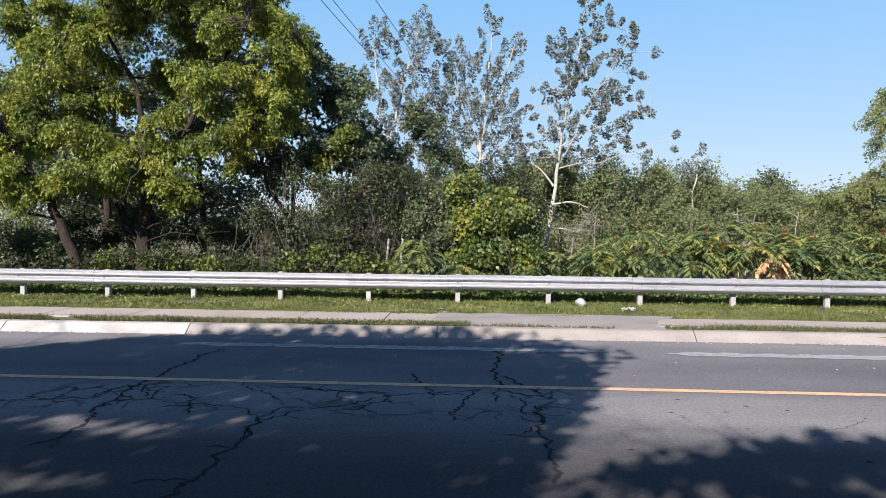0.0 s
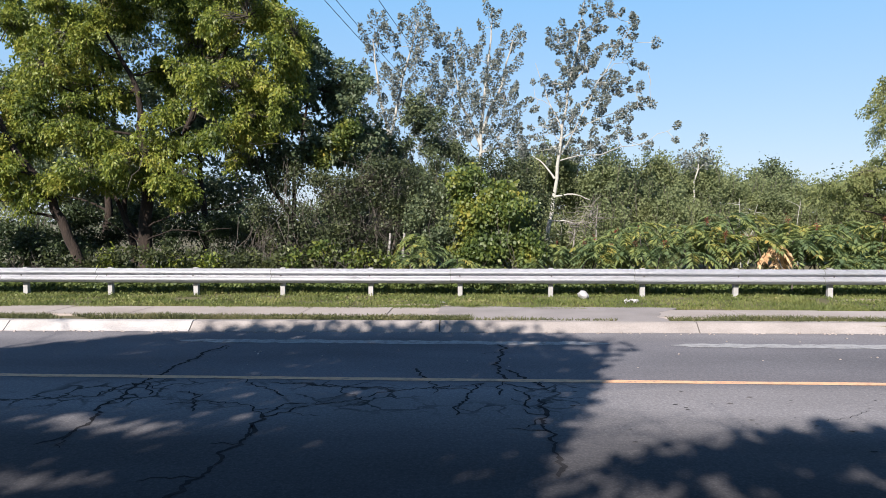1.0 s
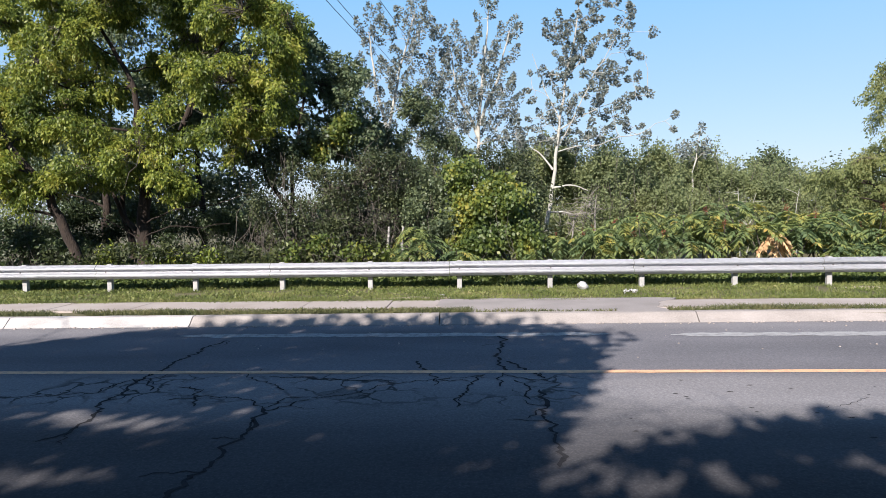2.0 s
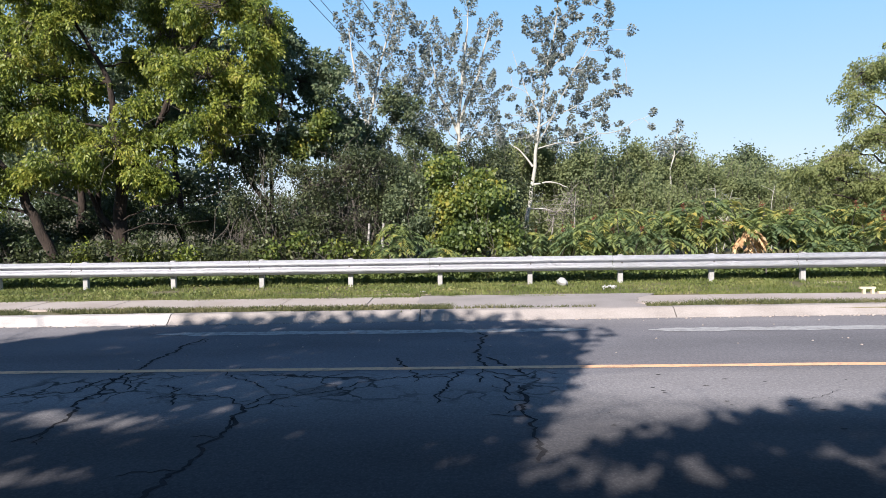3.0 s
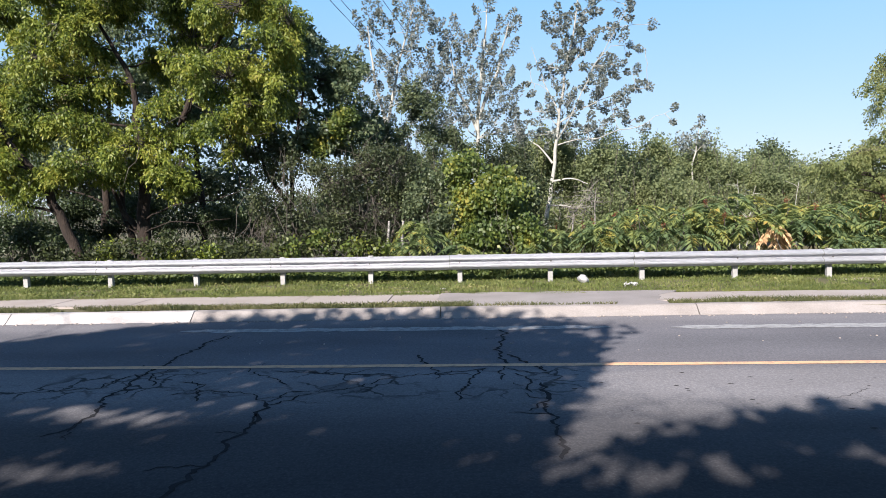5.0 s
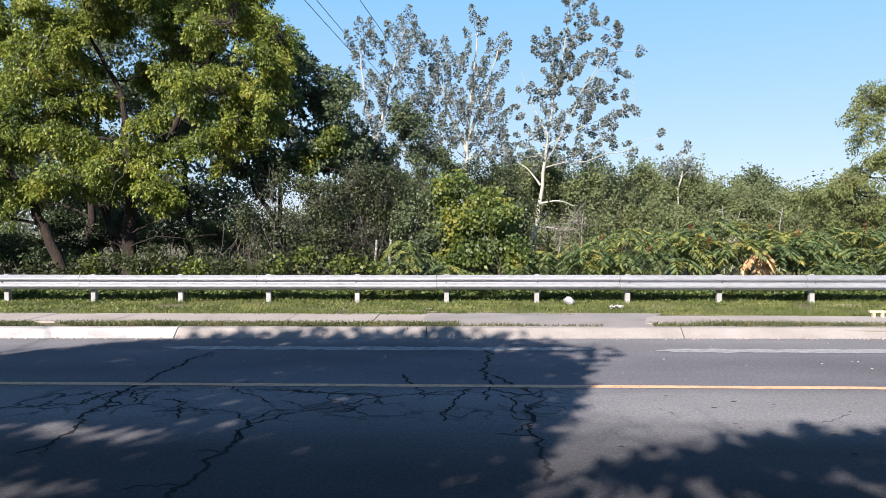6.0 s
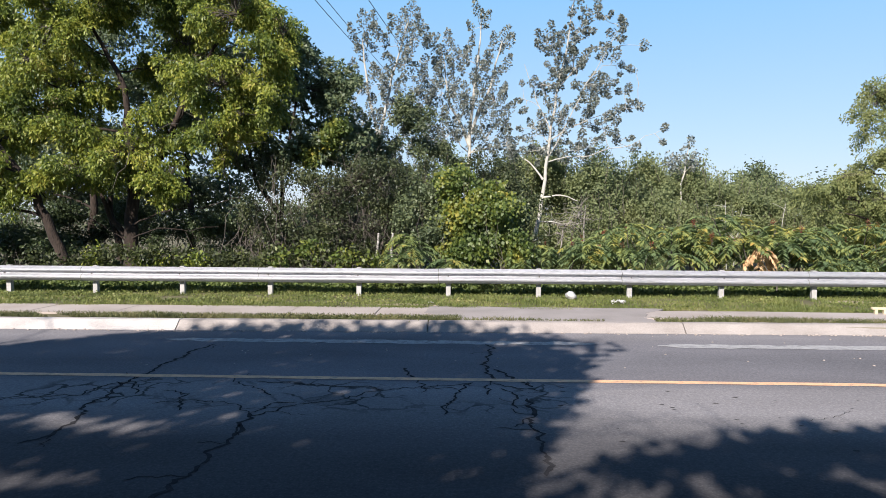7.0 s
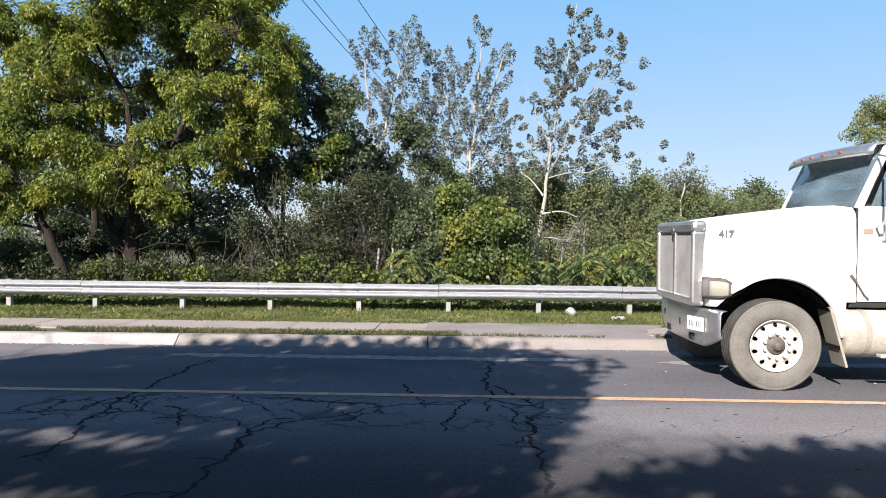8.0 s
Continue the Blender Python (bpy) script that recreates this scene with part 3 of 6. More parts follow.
# ---- crash barrier ----
def barrier():
    b = thing("crash_barrier", (0, 14.0, 0.1), "galvanised steel W-beam crash barrier on grey posts", "guardrail")
    prof = [(0.0, 0.0), (-0.02, 0.012), (-0.078, 0.06), (-0.083, 0.085), (-0.078, 0.105), (-0.012, 0.145), (-0.008, 0.157), (-0.012, 0.168), (-0.078, 0.208), (-0.083, 0.228), (-0.078, 0.25), (-0.02, 0.298), (0.0, 0.31)]
    prof = [(y, z + 0.315) for y, z in prof]
    first = -0.325 - 14 * 1.905
    rng = random.Random(3)
    x = first - 0.2
    while x < 30:
        bm = bmesh.new()
        sag = rng.uniform(-0.004, 0.004)
        n = 6
        rows = []
        for i in range(n + 1):
            rows.append([bm.verts.new((x + 3.803 * i / n, y, z + sag)) for y, z in prof])
        for p, q in zip(rows, rows[1:]):
            for j in range(len(prof) - 1):
                bm.faces.new((p[j], p[j + 1], q[j + 1], q[j]))
        bmesh.ops.solidify(bm, geom=bm.faces[:], thickness=0.004)
        part("rail", bm, GALV, b)
        for i, dz in ((0.10, 0.40), (0.10, 0.54), (0.30, 0.385), (0.30, 0.555)):
            bb = bmesh.new()
            bmesh.ops.create_cone(bb, cap_ends=True, segments=8, radius1=0.012, radius2=0.009, depth=0.016, matrix=Matrix.Translation((x + i, -0.05 if dz != 0.47 else -0.018, dz)) @ pose(0, 0, 0, 90).to_3x3().to_4x4())
            part("bolt", bb, BOLT, b)
        x += 3.81
    for k in range(31):
        px = first + 1.905 * k
        lean = rng.uniform(-0.008, 0.008)
        bm = box(bmesh.new(), (px - 0.05, 0.105, -0.4), (px + 0.05, 0.20, 0.632), 0.006)
        for v in bm.verts:
            v.co.x += lean * v.co.z
        part("post", bm, POST, b)
        bm = box(bmesh.new(), (px - 0.045, 0.002, 0.33), (px + 0.045, 0.105, 0.60), 0.004)
        part("spacer", bm, POST, b)
        bb = bmesh.new()
        bmesh.ops.create_cone(bb, cap_ends=True, segments=8, radius1=0.016, radius2=0.012, depth=0.02, matrix=Matrix.Translation((px, -0.018, 0.472)) @ pose(0, 0, 0, 90).to_3x3().to_4x4())
        part("bolt", bb, BOLT, b)
    return b


# ---- plants ----
def clumps(rng, masses, share=0.5, count=7, tall=0.75):
    """Each mass broken up into smaller uneven ones, with gaps between them."""
    out, home = [], []
    for k, m in enumerate(masses):
        m = np.asarray(m, float)
        for _ in range(count):
            d = rng.normal(size=3)
            d *= rng.uniform(0.35, 0.95) / np.linalg.norm(d)
            out.append((*(m[:3] + d * m[3:]), *(m[3:] * share * rng.uniform(0.55, 1.15, 3) * np.array([1.1, 1, 1.0]) * np.array([1, 1, tall]))))
            home.append(k)
    return out, np.array(home)


def shell_points(rng, n, masses, inner=0.35):
    """Points in ellipsoids, denser towards their outside; masses of (x, y, z, rx, ry, rz)."""
    ms = np.asarray(masses, float)
    vol = (ms[:, 3] * ms[:, 4] * ms[:, 5]) ** 0.75
    which = rng.choice(len(ms), n, p=vol / vol.sum())
    d = rng.normal(size=(n, 3))
    d /= np.linalg.norm(d, axis=1)[:, None]
    r = inner + (1 - inner) * rng.uniform(0, 1, n) ** 0.6
    r *= 1 + 0.16 * rng.normal(size=n)
    return ms[which, :3] + d * r[:, None] * ms[which, 3:], which


def bent(a, b, rng, sag=0.08, n=4):
    """A crooked way between two points."""
    a, b = np.asarray(a, float), np.asarray(b, float)
    ln = np.linalg.norm(b - a)
    out = []
    for k in range(n + 1):
        u = k / n
        out.append(a + (b - a) * u + (rng.normal(size=3) * sag * ln * (u * (1 - u) * 2) if 0 < k < n else 0) + np.array([0, 0, 0.12 * ln * u * (1 - u)]))
    return out


def spaced(rng, n, masses, gap):
    """Points in the masses, none nearer to another than gap."""
    pts, which = shell_points(rng, n * 8, masses, 0.1)
    kept = []
    for k in range(len(pts)):
        if not kept or np.min(np.sum((pts[kept] - pts[k]) ** 2, 1)) > gap * gap:
            kept.append(k)
            if len(kept) == n:
                break
    return pts[kept], which[kept]


def tuft_leaves(rng, ends, ways, count, length, radius, hang=0.0):
    """Where the leaves of leafy shoots sit, and which way each one points: shoots from ends along ways, of uneven size."""
    n = len(ends)
    d = ways / (np.linalg.norm(ways, axis=1)[:, None] + 1e-9)
    size = rng.uniform(0.55, 1.3, n)
    rad = rng.normal(size=(n, count, 3))
    rad -= d[:, None] * np.sum(rad * d[:, None], 2)[:, :, None]
    rad /= np.linalg.norm(rad, axis=2)[:, :, None] + 1e-9
    u = rng.uniform(0, 1, (n, count)) ** 0.85
    wide = np.sin(np.pi * (0.14 + 0.80 * u)) * np.sqrt(rng.uniform(0, 1, (n, count))) * radius
    at = ends[:, None] + d[:, None] * ((u - 0.35) * length * size[:, None])[:, :, None] + rad * (wide * size[:, None])[:, :, None]
    at[:, :, 2] -= hang * u ** 2 * length
    along = d[:, None] * 0.45 + rad * 0.45 + rng.normal(size=at.shape) * 0.45
    full = rng.uniform(0, 1, (n, count)) < np.clip(size, 0.5, 1)[:, None]
    return at[full], along[full]


def tree(name, label, category, base, stems, masses, leaf_mat, bark, seed, twigs=300, per_twig=26, leaf=0.1, aspect=0.5, droop=0.35, up=0.4, spread=0.22, thin=0.009, bare=0, inner=0.35, group="", bare_len=0.5, share=0.5, count=7, keep=None, tall=0.75, tuft=None, gap=0.0, rise=0.6, hang=0.0, seeds=0):
    """A plant with crooked stems, limbs to each mass of the crown, twigs, and leaves in bunches at the twigs' ends.
    stems: lists of (points, lower radius, upper radius)."""
    rng = np.random.default_rng(seed)
    t = thing(name, base, label, category, group)
    wood, fine, crown = Geo(), Geo(), Geo()
    nodes = []
    for pts, r0, r1 in stems:
        way = [np.asarray(pts[0], float)]
        for p, q in zip(pts, pts[1:]):
            way += bent(p, q, rng, 0.035, 4)[1:]
        radii = [r0 + (r1 - r0) * k / (len(way) - 1) for k in range(len(way))]
        radii[0] *= 1.25
        wood.tube(way, radii, 9)
        nodes += list(zip(way[2:], radii[2:]))
    hubs = []
    for m in masses:
        c = np.asarray(m[:3], float)
        score = [np.linalg.norm(c - p) + 1.6 * max(0, p[2] - c[2] + 0.3 * np.linalg.norm(c[:2] - p[:2])) for p, r in nodes]
        p, r = nodes[int(np.argmin(score))]
        way = bent(p, c, rng, 0.09, 5)
        wood.tube(way, [max(0.009, r * 0.42 * (1 - 0.82 * k / 5)) for k in range(6)], 6)
        hubs.append(way)
    small, home = clumps(rng, masses, share, count, tall)
    if gap:      # separate leafy shoots on the limbs
        ends, owner = spaced(rng, twigs, masses, gap)
    else:
        ends, which = shell_points(rng, twigs, small, inner)
        owner = home[which]
    ways = []
    for e, w in zip(ends, owner):
        way = hubs[w]
        s = min(way, key=lambda q: np.linalg.norm(q - e))
        s = e + (s - e) * min(1, 0.8 / (np.linalg.norm(s - e) + 1e-6))
        ways.append(e - s + np.array([0, 0, rise * np.linalg.norm(e - s)]) + rng.normal(size=3) * 0.12)
        fine.tube(bent(s, e, rng, 0.1, 3), [thin, thin * 0.8, thin * 0.6, thin * 0.35], 3)
    for _ in range(bare):
        e, w = shell_points(rng, 1, masses, inner)
        s = e[0] + rng.normal(size=3) * bare_len + [0, 0, bare_len * 0.4]
        fine.tube(bent(e[0], s, rng, 0.15, 3), [thin, thin * 0.8, thin * 0.6, thin * 0.3], 3)
    if not tuft:
        at, along = np.repeat(ends, per_twig, 0), None
        at = at + rng.normal(size=at.shape) * spread * np.array([1, 1, 0.75])
    else:
        at, along = tuft_leaves(rng, ends, np.array(ways), *tuft, hang)
    if keep:
        at = at[keep(at)]
    crown.leaves(at, leaf, aspect, droop, up, rng, along)
    geo_part("trunk", wood, bark, t, smooth=True)
    geo_part("twigwork", fine, bark if bark is not BARK else TWIG, t, kind="stuff")
    geo_part("crown", crown, leaf_mat, t, kind="stuff")
    if seeds:
        hung = Geo()
        p = np.repeat(ends[rng.choice(len(ends), seeds)], 16, 0)
        hung.leaves(p + rng.normal(size=p.shape) * np.array([0.05, 0.05, 0.08]) - [0, 0, 0.12], 0.055, 0.32, 1.8, 0.0, rng)
        geo_part("seed_bunches", hung, LEAF_KEYS, t, "hanging tan winged seeds", kind="stuff")
    return t


def shrub(label, masses, mat, seed, n, leaf=0.08, aspect=0.55, droop=0.2, up=0.5, stalks=30, bark=None, name="shrub", group="", category="shrub", spread=0.1, per=14, inner=0.3, thin=0.012, share=0.5, count=8, crook=0.08, shoots=0, shoot=0.7, outward=False):
    """A bush: stalks from the ground into its masses, and leaves in bunches."""
    rng = np.random.default_rng(seed)
    m0 = np.asarray(masses, float)
    t = thing(name, (float(m0[:, 0].mean()), float(m0[:, 1].mean()), 0.0), label, category, group)
    fine, crown = Geo(), Geo()
    ends, _ = shell_points(rng, stalks, masses, 0.1)
    for e in ends:
        foot = (e[0] + rng.normal() * (0.35 + 3 * (crook - 0.08)), e[1] + rng.normal() * 0.2, 0.0)
        fine.tube(bent(foot, e, rng, crook, 7), [thin * (1 - 0.1 * q) for q in range(8)], 4)
    small, _ = clumps(rng, masses, share, count)
    pts, _ = shell_points(rng, n // per, small, inner)
    at = np.repeat(pts, per, 0) + rng.normal(size=(len(pts) * per, 3)) * spread
    at[:, 2] = np.maximum(at[:, 2], 0.06)
    along = None
    if outward:      # leaf after leaf hanging over its neighbour, faces outward
        along = rng.normal(size=at.shape) * np.array([0.7, 0.25, 0.3]) - [0, 0.25, 0.5]
    crown.leaves(at, leaf, aspect, droop, up, rng, along)
    if shoots:       # upright leafy shoots that stand out of the mass
        tips, own = shell_points(rng, shoots, masses, 0.85)
        tips = tips[tips[:, 2] > m0[own, 2] + 0.45 * m0[own, 5]]
        ways = rng.normal(size=tips.shape) * 0.22 + [0.05, 0, 1.0]
        at, along = tuft_leaves(rng, tips, ways, 52, shoot, 0.19)
        crown.leaves(at, leaf, aspect, 0.2, 0.2, rng, along)
        for p, w in zip(tips, ways):
            fine.tube(bent(p - w * 0.5, p + w * shoot * 0.5, rng, 0.05, 3), [0.012, 0.01, 0.008, 0.004], 3)
    geo_part("stalkwork", fine, bark or TWIG, t, kind="stuff")
    geo_part("crown", crown, mat, t, kind="stuff")
    return t


def sumac(at, height, fronds, seed, mat, width=0.9, length=0.55, red=1):
    """A sumac: forked stems with a whorl of long feather-like leaves on each, and dark red seed heads."""
    rng = np.random.default_rng(seed)
    t = thing("sumac", at, "green staghorn sumac with feathered leaves turning yellow and red" if mat is LEAF_SUMAC else "sumac shoot with hanging dry brown leaves", "shrub", "sumacs behind the barrier")
    stems, crown, seed_heads = Geo(), Geo(), Geo()
    heads = max(1, fronds // 9)
    for h in range(heads):
        top = np.array([at[0] + rng.normal() * width * 0.5, at[1] + rng.normal() * 0.35, at[2] + height * rng.uniform(0.62, 1.0)])
        stems.tube(bent(at, top, rng, 0.06, 4), [0.02, 0.018, 0.015, 0.012, 0.01], 5)
        for k in range(fronds // heads):
            a = rng.uniform(0, 2 * math.pi)
            ln = length * rng.uniform(0.7, 1.2)
            rise = rng.uniform(0.05, 0.8) if mat is LEAF_SUMAC else rng.uniform(-0.9, -0.3)
            s = top - np.array([0, 0, rng.uniform(0, 0.22)])
            out = np.array([math.cos(a), math.sin(a), 0])
            u = np.linspace(0.10, 1, 15)
            spine = s + out * (u * ln)[:, None] + np.array([0, 0, 1]) * (rise * ln * u - 0.75 * ln * u ** 2)[:, None]
            side = np.array([-math.sin(a), math.cos(a), 0])
            grow = np.gradient(spine, axis=0)
            grow /= np.linalg.norm(grow, axis=1)[:, None]
            for sgn in (-1, 1):
                along = side * sgn + grow * 0.55 + np.array([0, 0, -0.25])
                crown.leaves(spine, ln * (0.24 if mat is LEAF_SUMAC else 0.5) * (1.15 - 0.5 * abs(rng.normal() * 0.3)), 0.30, 0.0, 1.6, rng, along * 3.0)
            crown.leaves(spine[-1:], ln * 0.27, 0.3, 0.0, 1.2, rng, grow[-1:] * 1.6)
        if red and rng.uniform() < 0.35:
            p = top + np.array([0, 0, 0.05]) + rng.normal(size=(60, 3)) * np.array([0.025, 0.025, 0.06])
            seed_heads.leaves(p, 0.03, 0.7, 0, 0, rng)
    geo_part("stemwork", stems, TWIG, t, kind="stuff")
    geo_part("crown", crown, mat, t, kind="stuff")
    if seed_heads.v:
        geo_part("seed_head", seed_heads, SEED, t, "dark red seed heads", kind="stuff")
    return t


def left_trees():
    # front masses at z 8.4 are out of view, added to shade the fork
    tree("tree", "tall box elder with yellow-green leaves and a forked dark trunk", "tree", (-8.85, 17.5, -0.1),
         [([(-8.85, 17.5, 0.48), (-8.88, 17.5, 1.67), (-8.78, 17.5, 2.48)], 0.19, 0.15), ([(-8.78, 17.5, 2.48), (-8.89, 17.5, 3.89), (-8.95, 17.4, 5.2), (-9.81, 17.5, 6.7)], 0.13, 0.04),
          ([(-8.78, 17.5, 2.48), (-7.89, 17.5, 3.6), (-7.48, 17.6, 4.81), (-6.29, 17.6, 6.76)], 0.12, 0.04), ([(-8.92, 17.5, 1.07), (-9.5, 17.6, 1.81), (-9.93, 17.7, 2.7)], 0.09, 0.04), ([(-9.25, 17.7, 0.61), (-9.66, 17.9, 1.96), (-9.59, 17.9, 3.18)], 0.1, 0.05), ([(-8.8, 17.4, 1.55), (-7.7, 17.1, 1.95), (-6.7, 16.9, 2.02), (-5.7, 16.8, 2.3)], 0.022, 0.007), ([(-8.84, 17.4, 1.2), (-7.9, 17.0, 1.5), (-7.0, 16.8, 1.42), (-6.2, 16.7, 1.55)], 0.017, 0.006), ([(-8.9, 17.4, 1.1), (-9.7, 17.0, 1.75), (-10.3, 16.9, 1.9)], 0.016, 0.006), ([(-8.95, 17.4, 5.2), (-10.2, 17.2, 5.0), (-11.1, 17.0, 5.3)], 0.05, 0.012)],
         [(-10.73, 17.3, 6.55, 1.03, 1.2, 0.81), (-9.57, 17.6, 7.32, 1.19, 1.5, 0.89), (-7.68, 17.7, 7.53, 1.05, 1.5, 0.9), (-5.72, 16.8, 6.89, 1.21, 1.2, 0.85), (-4.95, 16.6, 5.92, 0.7, 0.9, 0.63), (-11.11, 17, 4.66, 0.79, 1, 0.65), (-10.17, 17.6, 5.38, 1.19, 1.3, 0.82),
          (-8.61, 18.9, 6.04, 0.94, 0.8, 0.62), (-8.9, 16.0, 8.4, 0.9, 0.7, 0.45), (-10.2, 16.4, 6.5, 0.75, 0.6, 0.5), (-10.8, 16.4, 5.7, 0.6, 0.5, 0.4), (-7.9, 16.2, 8.45, 0.7, 0.7, 0.45), (-6.0, 16.4, 5.03, 0.97, 1.1, 0.83), (-10.01, 16.6, 2.99, 1.05, 1.1, 0.59), (-8.62, 16.9, 3.46, 1.07, 1.1, 0.72), (-7.48, 16.6, 2.8, 0.77, 0.9, 0.49)] + [(-6.1, 16.3, 3.76, 0.83, 0.9, 0.62), (-8.93, 17.8, 8.6, 2.87, 1.6, 0.75), (-5.99, 17.6, 8.26, 1.19, 1.3, 0.75), (-10.54, 17, 7.12, 0.86, 0.9, 0.58), (-7.8, 18.0, 6.57, 1.01, 0.9, 0.58), (-10.86, 16.4, 2.61, 0.56, 0.6, 0.31), (-4.75, 16.4, 4.76, 0.47, 0.7, 0.61), (-5.41, 16.3, 4.32, 0.55, 0.7, 0.55), (-11.26, 17, 5.96, 0.58, 0.9, 0.65), (-10.34, 16.8, 4.42, 0.64, 0.9, 0.64), (-11.55, 16.8, 4.62, 0.57, 0.8, 0.57), (-4.53, 16.6, 6.42, 0.42, 0.8, 0.56), (-7.75, 16.6, 4.3, 0.6, 0.5, 0.45), (-9.7, 16.6, 4.0, 0.6, 0.5, 0.35), (-7.0, 16.7, 5.6, 0.6, 0.6, 0.45)],
         LEAF_ELDER, BARK, 11, twigs=2900, leaf=0.105, aspect=0.42, droop=0.9, up=0.5, thin=0.011, bare=60, bare_len=0.35, share=0.36, count=11, tuft=(64, 0.42, 0.2), rise=0.0, hang=0.6, seeds=220)
    tree("tree", "dense shaded green tree behind the box elder", "tree", (-11.8, 21, -0.1), [([(-11.8, 21, 0.22), (-11.89, 21, 2.53), (-11.62, 21, 5.21)], 0.16, 0.05), ([(-8.79, 21.5, 0.22), (-8.98, 21.5, 2.59), (-9.16, 21.5, 5.32)], 0.13, 0.05)],
         [(-13.93, 21, 6.61, 1.6, 1.2, 1.25), (-11.6, 21.3, 7.07, 1.81, 1.2, 1.45), (-9.16, 21.5, 6.96, 1.82, 1.2, 1.46), (-7.15, 21.5, 6.25, 1.09, 1.1, 1.46), (-13.4, 21, 4.48, 1.6, 1.1, 1.07), (-11.11, 21.4, 4.56, 1.63, 1.1, 1.09), (-8.61, 21.5, 4.41, 1.64, 1.1, 1.09), (-14.47, 21, 2.86, 1.43, 1, 0.71), (-11.71, 21.5, 8.94, 3.65, 1.2, 1.09), (-7.34, 21.5, 8.26, 1.09, 1.2, 1.09), (-9.99, 20.4, 5.47, 0.87, 0.7, 0.87), (-9.55, 20.4, 4.61, 0.87, 0.7, 0.69), (-8.3, 20.5, 5.3, 1.0, 0.7, 0.9), (-7.2, 20.5, 4.6, 0.9, 0.7, 0.8), (-9.0, 20.3, 6.6, 1.0, 0.7, 0.8)],
         LEAF_SHADE, BARK, 14, twigs=880, per_twig=30, leaf=0.16, aspect=0.5, droop=0.6, spread=0.22, share=0.4, count=10)
    tree("tree", "leaning dark-trunked tree with green leaves overhanging the barrier", "tree", (-9.93, 16.3, -0.1),
         [([(-9.93, 16.3, 0.52), (-10.31, 16.3, 1.51), (-10.72, 16.2, 2.47), (-11.4, 16, 3.53), (-12.21, 16, 5.15)], 0.14, 0.06)],
         [(-12.52, 16.4, 5.1, 0.69, 0.9, 0.56), (-11.55, 16.4, 3.79, 0.47, 0.7, 0.42), (-12.37, 16.2, 3.41, 0.69, 0.9, 0.55), (-12.47, 17.8, 5.4, 0.6, 0.8, 0.6), (-12.64, 16.2, 2.45, 0.69, 0.8, 0.47), (-12.69, 18, 7.27, 0.61, 0.8, 0.76), (-11.5, 15.7, 3.05, 0.6, 0.5, 0.4), (-12.1, 15.6, 4.2, 0.6, 0.5, 0.5), (-11.2, 15.8, 2.45, 0.5, 0.4, 0.3)],
         LEAF_ELDER, BARK, 12, twigs=640, leaf=0.105, aspect=0.42, droop=0.9, up=0.5, bare=20, share=0.38, count=11, tuft=(64, 0.42, 0.2), rise=0.0, hang=0.6, seeds=20)
    tree("tree", "shaded dark green tree with a thin trunk among brush", "tree", (-5.12, 18.3, -0.1),
         [([(-5.12, 18.3, 0.39), (-5.07, 18.3, 1.71), (-4.99, 18.3, 3.26), (-4.66, 18.5, 5.16)], 0.075, 0.03), ([(-5.07, 18.3, 1.71), (-5.77, 18.3, 2.79), (-6.15, 18.5, 4.21)], 0.07, 0.03)],
         [(-4.34, 18.5, 5.4, 0.94, 1.3, 0.86), (-3.64, 18.9, 5.09, 0.8, 1.2, 0.8), (-5.37, 18.8, 5.05, 0.96, 1.3, 0.96), (-4.99, 18.3, 3.8, 0.93, 1.2, 0.78), (-3.79, 18.1, 3.94, 0.84, 1.1, 0.77), (-4.84, 18.9, 6.36, 0.64, 1, 0.64), (-5.77, 18.3, 3.41, 0.93, 1.1, 0.62), (-3.22, 18.8, 4.28, 0.64, 1, 0.72)],
         LEAF_SHADE, BARK, 13, twigs=700, leaf=0.125, aspect=0.55, droop=0.5, bare=25, bare_len=0.3, share=0.40, count=11, tuft=(40, 0.42, 0.17), rise=0.3, hang=0.2)
    # sunlit sprigs that reach up behind the barrier
    shrub("bright green leafy sprigs behind the barrier", [(-8.7, 15.5, 0.82, 0.4, 0.2, 0.2), (-7.5, 15.5, 0.78, 0.35, 0.2, 0.18), (-6.3, 15.5, 0.75, 0.3, 0.2, 0.16)], LEAF_ELDER, 28, 900, 0.10, 0.5, 0.5, 0.4, stalks=24, group="undergrowth")
    shrub("yellowing vine sprigs on dry stems behind the barrier", [(-3.5, 15.6, 0.95, 0.28, 0.2, 0.28), (-2.7, 15.6, 0.85, 0.3, 0.2, 0.2), (-2.15, 15.6, 0.78, 0.22, 0.2, 0.2), (-4.3, 15.6, 0.8, 0.22, 0.2, 0.2)], LEAF_VINE, 29, 1100, 0.10, 0.7, 0.5, 0.4, stalks=40, crook=0.14, group="undergrowth")
    # shaded growth under and between the trunks, thickened with dark leaves to hide sunlit ground
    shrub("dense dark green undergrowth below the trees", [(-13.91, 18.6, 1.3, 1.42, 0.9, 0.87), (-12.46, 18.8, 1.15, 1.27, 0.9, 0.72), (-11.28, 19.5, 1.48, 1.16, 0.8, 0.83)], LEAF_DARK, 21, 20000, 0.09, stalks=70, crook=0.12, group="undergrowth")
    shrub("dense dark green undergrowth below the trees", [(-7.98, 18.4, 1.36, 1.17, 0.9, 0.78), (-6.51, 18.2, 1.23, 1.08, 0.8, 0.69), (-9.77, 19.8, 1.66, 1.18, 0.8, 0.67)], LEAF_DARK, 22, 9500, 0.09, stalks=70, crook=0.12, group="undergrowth")
